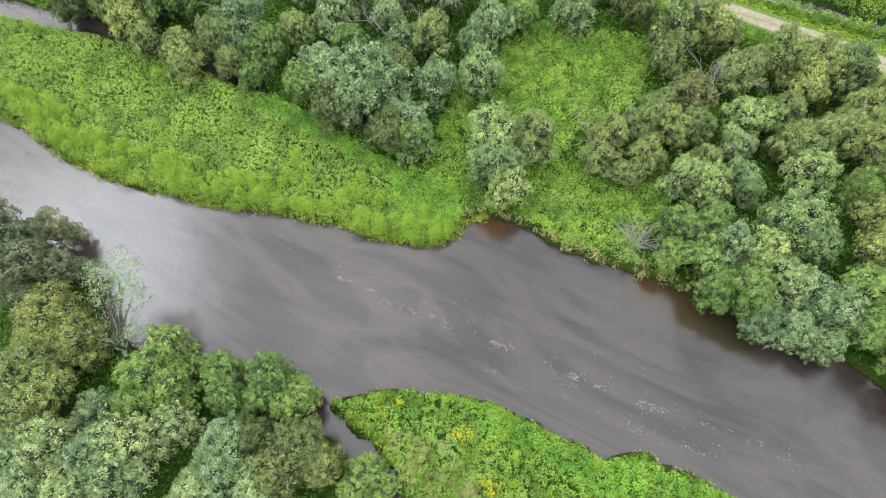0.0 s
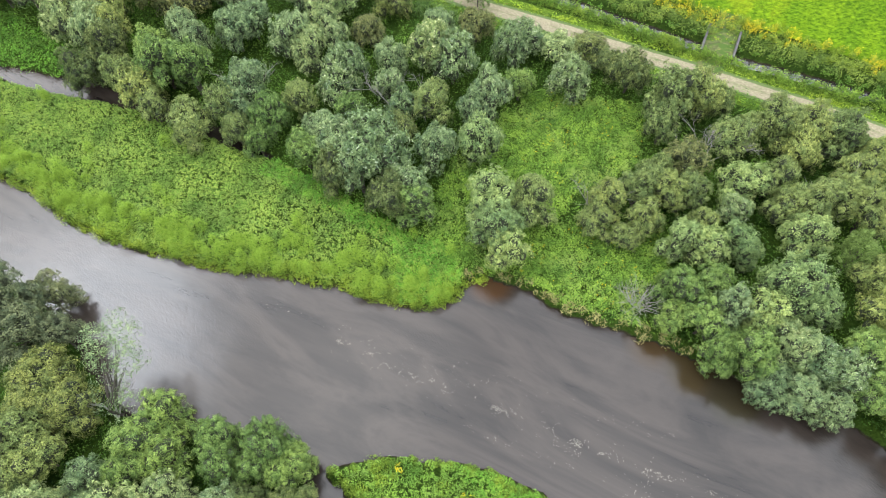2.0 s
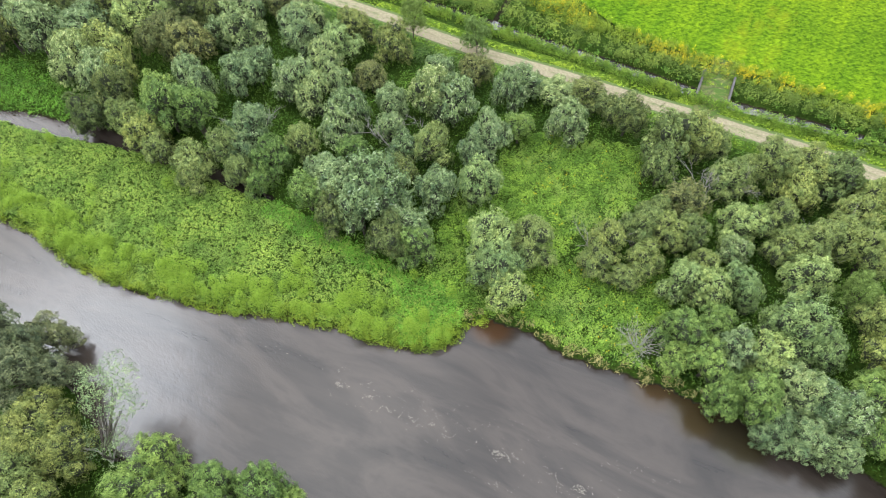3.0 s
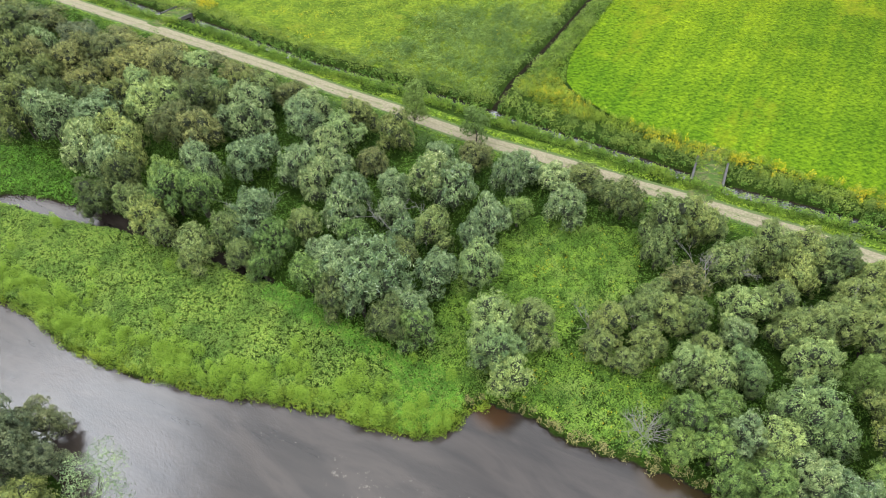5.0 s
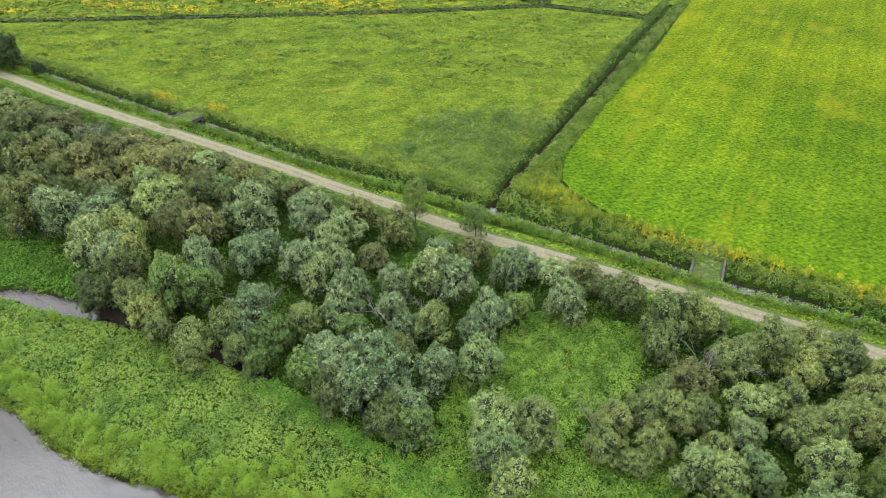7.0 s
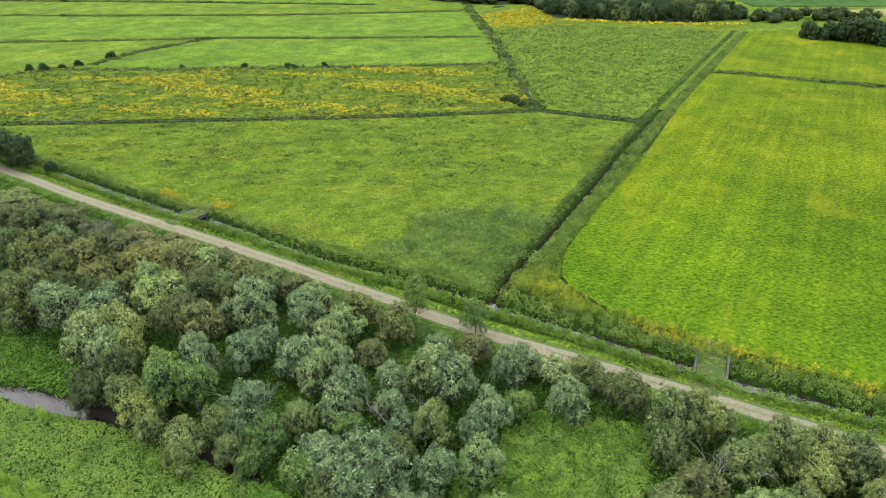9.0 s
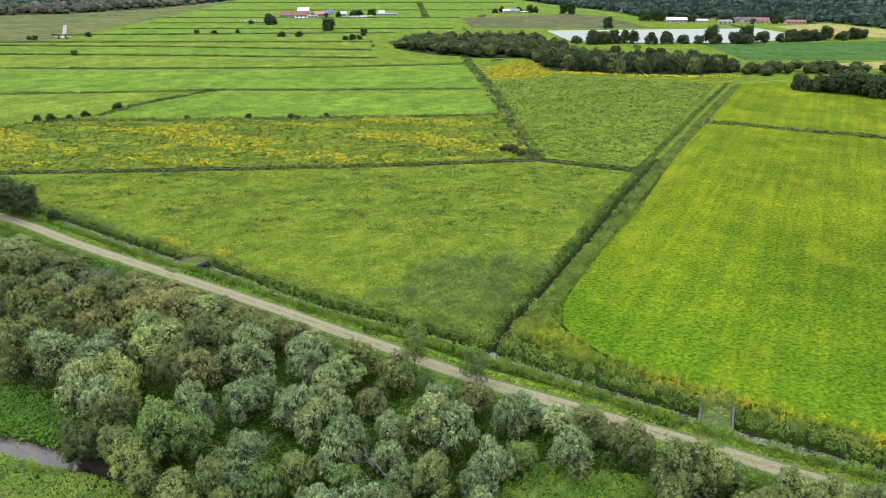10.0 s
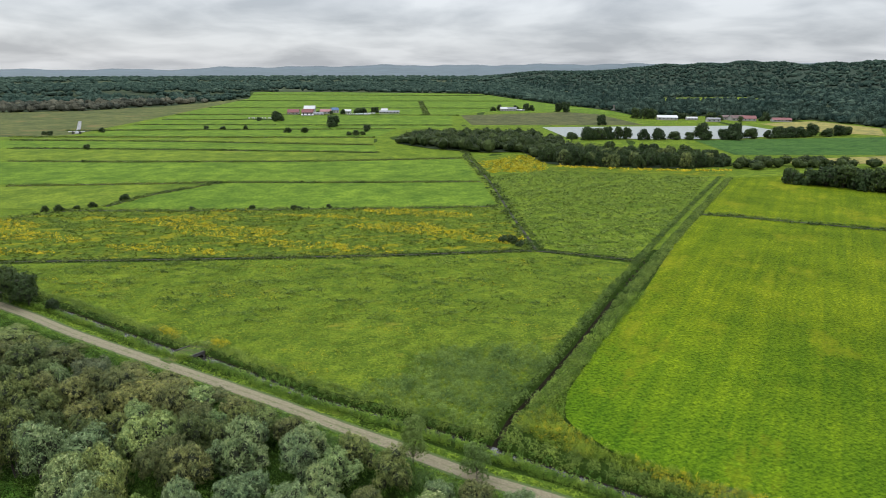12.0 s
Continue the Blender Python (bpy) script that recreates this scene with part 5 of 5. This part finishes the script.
# ---- woods far off ----
def clumps(name, rng, places, radius, tall, per, leaf, material, label, cone=False):
    """Many tree crowns, joined as one wood that nobody could count: a lumpy mass for each, with loose sprays round it."""
    k = len(places)
    r = rng.uniform(0.75, 1.25, k) * radius
    h = rng.uniform(0.62, 1.2, k) * tall
    z = height(places[:, 0], places[:, 1])
    foot = np.stack([places[:, 0], places[:, 1], z], 1)
    spin = rng.uniform(0, 6.28, k)
    lump = rng.uniform(0.72, 1.12, (k, len(BLOB_V)))
    bx, by, bz = (BLOB_V[:, a][None, :] for a in range(3))
    narrow = 1.0 - 0.75 * np.clip(0.5 + 0.5 * bz, 0, 1) if cone else 1.0
    mass = np.stack([(bx * np.cos(spin)[:, None] - by * np.sin(spin)[:, None]) * r[:, None] * lump * narrow, (bx * np.sin(spin)[:, None] + by * np.cos(spin)[:, None]) * r[:, None] * lump * narrow,
                     h[:, None] * (0.45 + 0.47 * bz * lump)], -1) + foot[:, None, :]
    faces = (BLOB_F[None] + (np.arange(k) * len(BLOB_V))[:, None, None]).reshape(-1, 3)
    i = np.repeat(np.arange(k), per)
    d = unit(rng.normal(size=(len(i), 3)))
    d[:, 2] = np.abs(d[:, 2])
    taper = 1.0 - 0.8 * d[:, 2] if cone else np.ones(len(i))
    at = np.stack([places[i, 0] + d[:, 0] * r[i] * taper, places[i, 1] + d[:, 1] * r[i] * taper, z[i] + h[i] * (0.42 + 0.56 * d[:, 2] * rng.uniform(0.75, 1.0, len(i)))], 1)
    size = np.broadcast_to(leaf, k)[i] * rng.uniform(0.7, 1.3, len(i))
    sprays = leaf_points(at, d + rng.normal(size=d.shape) * 0.25, size, rng, 0.75)
    faces = np.concatenate([faces, np.arange(len(sprays)).reshape(-1, 3) + mass.size // 3])
    return tagged(new(name, mesh_of(name, np.concatenate([mass.reshape(-1, 3), sprays]), faces, material)), label, "forest", kind="stuff")


rng = rng_of(33)
COPSE = [(-37.8, 505), (-10, 472), (30.6, 449), (58, 455), (64, 400), (75.4, 389), (108.6, 383), (141.5, 379), (176, 387), (186, 405), (170, 422), (120, 430), (88, 450), (92, 500), (70, 545), (20, 556), (-28, 540)]
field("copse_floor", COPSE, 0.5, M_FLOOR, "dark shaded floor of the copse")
q = evenly(rng, COPSE, 6.6)
q = q[np.argsort(q[:, 1] - 0.25 * np.abs(q[:, 0] - 60))]
for x, y in q[:105]:
    plant("pppdp"[int(rng.integers(0, 5))], x, y, rng.uniform(3.2, 5.4), "trees of the copse", rng.uniform(0.85, 1.2))
clumps("copse", rng, q[105:], 4.4, 9.0, 150, 0.42, M_WOOD, "dense dark green copse of broadleaf trees on the plain")
BELT = [(178, 385), (215, 400), (250, 396), (300, 394), (420, 398), (420, 388), (300, 384), (235, 382), (180, 375)]
clumps("shelter_belt", rng, scatter(rng, BELT, 80), 3.8, 6.5, 90, 0.45, M_WOOD, "dark belt of low trees along a field edge")


def far_places(rng, count, turn_lo, turn_hi, near, far, keep=None):
    a = np.radians(rng.uniform(turn_lo, turn_hi, count))
    r = np.exp(rng.uniform(math.log(near), math.log(far), count))
    q = np.stack([np.sin(a) * r, np.cos(a) * r], 1)
    return q[keep(q[:, 0], q[:, 1])] if keep else q


def banded(x, y):
    """Far off, belts of wood alternate with open marsh on the flat land."""
    r = np.hypot(x, y) + waves(x, y, 700.0, 16) * 60
    hill = np.degrees(np.arctan2(x, np.maximum(y, 1))) > 9
    west = x < -0.2 * y
    open_belt = ((r > 2250) & (r < 2750)) | (west & (r > 1250) & (r < 1700))
    return hill | ~open_belt | (waves(x, y, 90.0, 18) > 0.35)


def wooded(x, y):
    open_land = [(-900, 500), (-574.7, 827), (-484, 862), (-417, 976), (-364, 1201), (-456, 1512), (-246, 1526), (82.8, 1424), (181.5, 1047), (233.5, 890), (240, 800), (300, 800), (330, 790), (378, 740),
                 (426, 735), (445, 690), (444, 620), (700, 500), (700, 300)]
    glade = [(395, 1120), (600, 1160), (620, 1300), (390, 1260)]
    return ~inside(x, y, open_land) & ~inside(x, y, glade) & banded(x, y)


FOREST_FLOOR = [(-3300, 900), (-700, 850), (-574.7, 830), (-484, 866), (-417, 980), (-364, 1206), (-456, 1520), (-246, 1534), (86, 1432), (185, 1052), (236, 894), (243, 806), (300, 806), (332, 796), (384, 746),
                (430, 741), (450, 694), (449, 624), (800, 560), (1300, 900), (700, 1700), (-1500, 1800)]
field("far_marsh", [(-2600, 1300), (-450, 1530), (90, 1440), (900, 1600), (1300, 3000), (900, 3280), (-900, 3280), (-2600, 2200)], 0.6, M_FAR_MARSH, "far olive marsh between belts of wood")
field("glade", [(395, 1120), (600, 1160), (620, 1300), (390, 1260)], 0.8, M_STRIP_B, "pale green field in a clearing of the far forest")
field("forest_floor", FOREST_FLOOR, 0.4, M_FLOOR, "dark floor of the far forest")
for lo, hi, near, far, count, per in ((-40, 40, 600, 1100, 5600, 30), (-40, 40, 1100, 2000, 9000, 10), (-40, 40, 2000, 3500, 13000, 3)):
    q = far_places(rng, count, lo, hi, near, far, wooded)
    d = np.hypot(q[:, 0], q[:, 1])
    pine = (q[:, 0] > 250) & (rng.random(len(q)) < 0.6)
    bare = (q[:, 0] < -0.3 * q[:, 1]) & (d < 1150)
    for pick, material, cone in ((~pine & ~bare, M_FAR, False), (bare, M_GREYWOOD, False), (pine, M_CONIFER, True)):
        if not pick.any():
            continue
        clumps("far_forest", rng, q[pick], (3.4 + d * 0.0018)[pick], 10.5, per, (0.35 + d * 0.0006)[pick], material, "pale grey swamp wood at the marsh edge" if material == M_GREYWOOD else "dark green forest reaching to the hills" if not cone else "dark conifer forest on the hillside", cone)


# backdrop ridges, their blue-grey colour painted as haze over the distance
RIDGE_TURN, RIDGE_FAR = np.meshgrid(np.radians(np.arange(-48, 48.1, 0.5)), np.linspace(3420, 4900, 14))
RX, RY = np.sin(RIDGE_TURN) * RIDGE_FAR, np.cos(RIDGE_TURN) * RIDGE_FAR
cells = np.arange(RX.size).reshape(RX.shape)
quads = np.stack([cells[:-1, :-1], cells[:-1, 1:], cells[1:, 1:], cells[1:, :-1]], -1).reshape(-1, 4)
ridge = mesh_of("far_ridge", np.stack([RX, RY, height(RX, RY) + 9 * step(3400, 3900, RIDGE_FAR) + 1 + waves(RX, RY, 60.0, 30) * 1.2], -1).reshape(-1, 3), quads, plain("hazed_ridge_woods", (0.040, 0.058, 0.068), (0.058, 0.080, 0.092), 90.0), True)
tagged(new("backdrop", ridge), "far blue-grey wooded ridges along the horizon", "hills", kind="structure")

# ---- culverts ----
def culvert(x, y, turn, length, apart, label, mouth=0.86, rise=1.0):
    """A farm crossing: two concrete walls across the ditch and a gravelled deck between them."""
    root = new("culvert_bridge")
    root.matrix_basis = pose(x, y, 0, 0, 0, turn)
    for side in (-1, 1):
        bm = bmesh.new()
        add_box(bm, side * apart / 2, 0, -0.34, 0.32, length, rise)
        for end in (-1, 1):
            add_box(bm, side * apart / 2, end * (length / 2 + mouth) / 2, -1.5, 0.30, length / 2 - mouth, 1.15)
        bmesh.ops.bevel(bm, geom=bm.edges[:], offset=0.03, segments=1, affect="EDGES")
        part_bm("parapet", bm, M_CONCRETE, root, "weathered grey concrete edge wall")
    bm = bmesh.new()
    add_box(bm, 0, 0, -0.32, apart - 0.34, length + 1.5, 0.48)
    bmesh.ops.subdivide_edges(bm, edges=bm.edges[:], cuts=3)
    for v in bm.verts:
        if v.co.z > 0:
            v.co.z += 0.05 * math.sin(v.co.x * 2.1) * math.cos(v.co.y * 1.7)
    part_bm("deck", bm, M_TRACK_PLAIN, root, "grassy gravel deck")
    return tagged(root, label, "bridge")


M_TRACK_PLAIN = turf("grassy_gravel", (0.039, 0.050, 0.018), (0.092, 0.092, 0.048), (0.037, 0.064, 0.014), 0.46, 1.6, 0.3, 0.05)
culvert(39.75, 72.4, -25, 6.2, 4.4, "farm crossing with two weathered concrete edge walls over the ditch")
culvert(-55.0, 124.3, -38, 3.8, 5.0, "small concrete culvert crossing over the ditch with grassy deck", 1.45, 0.7)

for name, line in (("field_entrance", [(36.6, 66.6), (37.4, 67.9), (38.3, 69.6)]), ("field_entrance", [(41.2, 75.2), (42.3, 77.4), (43.2, 79.2)]), ("field_entrance", [(-58.4, 119.2), (-57.2, 121.0), (-56.4, 122.3)]),
                   ("field_entrance", [(-53.9, 126.0), (-52.9, 127.6), (-51.6, 129.8)])):
    tagged(ribbon(name, line, 3.6, 0.15, M_TRACK_PLAIN, 0.5), "trampled grassy gravel way over the crossing", "path", kind="structure")

q = np.concatenate([np.array([(39.75, 72.4)]) + rng_of(71).uniform(-1, 1, (60, 2)) * (1.9, 3.0), np.array([(-55.0, 124.3)]) + rng_of(72).uniform(-1, 1, (40, 2)) * (2.0, 1.8)])
at_deck = mounds("crossing_grass", rng_of(73), q, 20, 0.35, 0.15, 0.11, M_VERGE, "short grass growing over the crossings", slim=0.25, category="grass")
at_deck.location.z = 0.16


# ---- farms ----
def painted(name, base):
    return plain(name, tuple(c * 0.8 for c in base), base, 3.0, 0.6, 0.01)


ROOF = {"red": painted("red_roof", (0.129, 0.039, 0.039)), "white": painted("white_roof", (0.367, 0.367, 0.367)), "grey": painted("grey_roof", (0.138, 0.142, 0.152)),
        "blue": painted("blue_roof", (0.037, 0.083, 0.175)), "pink": painted("faded_red_roof", (0.206, 0.092, 0.092)), "brown": painted("brown_roof", (0.073, 0.041, 0.037))}
M_WALL = painted("pale_siding", (0.284, 0.275, 0.257))
M_GLASS = plain("window_dark", (0.009, 0.011, 0.014), (0.023, 0.025, 0.027), 1.0, 0.15, 0.0, 0.6)


def building(name, x, y, turn, w, dp, eaves, rise, roof, label):
    root = new(name)
    root.matrix_basis = pose(x, y, 0, 0, 0, turn)
    bm = bmesh.new()
    add_box(bm, 0, 0, -0.2, w, dp, eaves + 0.2)
    for s in (-1, 1):
        bm.faces.new([bm.verts.new(p) for p in ((s * w / 2, -dp / 2, eaves), (s * w / 2, dp / 2, eaves), (s * w / 2, 0, eaves + rise))])
    part_bm("wall", bm, M_WALL, root)
    bm = bmesh.new()
    over = 0.5
    drop = rise * over / (dp / 2)
    for s in (-1, 1):
        lo = [bm.verts.new(((w / 2 + over) * k, s * (dp / 2 + over), eaves - drop + 0.05)) for k in (-1, 1)]
        hi = [bm.verts.new(((w / 2 + over) * k, 0, eaves + rise + 0.05)) for k in (1, -1)]
        bm.faces.new(lo + hi)
    bmesh.ops.remove_doubles(bm, verts=bm.verts[:], dist=0.001)
    bmesh.ops.recalc_face_normals(bm, faces=bm.faces[:])
    bmesh.ops.solidify(bm, geom=bm.faces[:], thickness=0.15)
    part_bm("roof", bm, ROOF[roof], root)
    for i in range(max(2, int(w / 4))):
        bm = bmesh.new()
        add_box(bm, -w / 2 + (i + 0.5) * w / max(2, int(w / 4)), -dp / 2 - 0.03, 1.0, 1.3, 0.08, 1.2)
        part_bm("window", bm, M_GLASS, root)
    return tagged(root, label, "house" if name == "farmhouse" else "barn")


for row in (("barn", -190, 812, 4, 14, 10, 4, 5, "red", "long white barn with a red roof"), ("barn", -172, 812, 4, 14, 10, 4, 5, "red", "long barn with a bright red roof"),
            ("barn", -176, 845, 4, 14, 12, 7, 5, "white", "tall white-roofed barn on the farm"), ("barn", -152, 826, 4, 13, 10, 4, 4, "pink", "barn with a faded red roof"), ("barn", -143, 842, 30, 9, 9, 5, 4, "blue", "barn with a dull blue roof"),
            ("farmhouse", -125, 832, 0, 10, 8, 4, 3, "white", "small pale farmhouse on the farm"), ("barn", -168, 790, 4, 14, 4, 1.5, 1.2, "white", "low white storage tunnel"), ("barn", -156, 800, 0, 12, 6, 3, 2, "grey", "low shed with a grey roof"),
            ("barn", -70, 834, 2, 26, 7, 3, 2, "grey", "long low stable with a pale grey roof"), ("barn", -78, 850, 2, 8, 8, 4, 3, "white", "small white shed on the farm"), ("barn", -98, 806, 0, 10, 3, 1.5, 1, "white", "low white storage tunnel"),
            ("barn", 262, 745, -8, 22, 14, 4, 3, "white", "wide barn with a white sheet-metal roof"), ("barn", 306, 720, -5, 14, 8, 4, 2, "grey", "shed with a pale grey roof"), ("farmhouse", 330, 748, 10, 12, 9, 4, 3, "brown", "farmhouse with a brown roof"),
            ("barn", 341, 738, 5, 16, 10, 4, 4, "brown", "barn with a brown roof"), ("barn", 352, 732, -10, 14, 10, 4, 4, "red", "barn with a dark red roof"), ("barn", 384, 722, -5, 20, 9, 3, 3, "red", "long barn with a bright red roof"),
            ("barn", 290, 742, 0, 12, 6, 3, 2, "white", "low white shed on the farm"), ("farmhouse", 84, 885, 10, 9, 7, 4, 3, "white", "white farmhouse among trees"), ("barn", 95, 888, -10, 14, 8, 4, 3, "grey", "shed with a grey roof"),
            ("barn", 108, 886, 0, 10, 4, 2, 1, "white", "low white storage tunnel"), ("farmhouse", 242, 900, 40, 8, 8, 4, 6, "brown", "steep-roofed dark house at the forest edge")):
    building(*row[:6], row[6] * 0.8, row[7] * 0.7, *row[8:])

def bale(x, y, spin, label):
    bm = bmesh.new()
    bmesh.ops.create_cone(bm, cap_ends=True, segments=14, radius1=0.9, radius2=0.9, depth=1.5, matrix=pose(0, 0, 0.9, 90, 0, spin))
    bmesh.ops.bevel(bm, geom=[e for e in bm.edges if e.calc_face_angle(0) > 1.0], offset=0.15, segments=2, affect="EDGES")
    me = bpy.data.meshes.new("wrapped_bale")
    bm.to_mesh(me)
    bm.free()
    me.materials.append(ROOF["white"])
    return tagged(new("wrapped_bale", me), label, "bale", "bales on the farm")


first_bale = bale(0, 0, 0, "white plastic-wrapped round hay bale on the grass")
first_bale.matrix_basis = pose(-118, 806, 0.15)
for k in range(22):
    copy_thing(first_bale, pose(-120 + (k % 8) * 2.4 + 10 * (k // 8), 803 + (k // 8) * 9 + 1.5 * math.sin(k), 0.15, 0, 0, k * 40))
for k in range(9):
    copy_thing(first_bale, pose(-226 + k * 3.2, 742 + 2 * math.sin(k * 2.0), 0.15, 0, 0, k * 25))
plant_all("trees round the farmyards", """
p -112,838,5 -106,842,5 -104,836,4 -92,848,5 -88,846,4 -128,818,3.5 -142,812,3 -158,806,3 -196,820,4 70,886,4 78,890,4.5 102,894,4 116,890,5 124,888,4 276,756,5 284,754,5 312,746,5 318,752,5 322,740,4 366,728,4 372,734,5 296,752,5 338,722,3.5 248,756,6 240,760,6 232,764,6
""")

# ---- weir on the far channel ----
weir = new("weir_bridge")
weir.matrix_basis = pose(-332, 573, 0)
for k in (-1, 1):
    bm = bmesh.new()
    add_box(bm, k * 3.2, 0, -0.5, 1.0, 2.4, 2.6)
    part_bm("pier", bm, M_CONCRETE, weir)
bm = bmesh.new()
add_box(bm, 0, 0, 1.6, 14.5, 1.6, 0.4)
part_bm("deck", bm, ROOF["white"], weir, "pale concrete deck")
tagged(weir, "small pale concrete weir bridge over a far channel", "bridge")
tagged(ribbon("channel", [(-331.5, 572), (-350, 608), (-376, 656), (-400, 700)], 3.4, 0.3, M_DITCH, 4.0), "bright narrow channel behind the weir", "water", kind="structure")
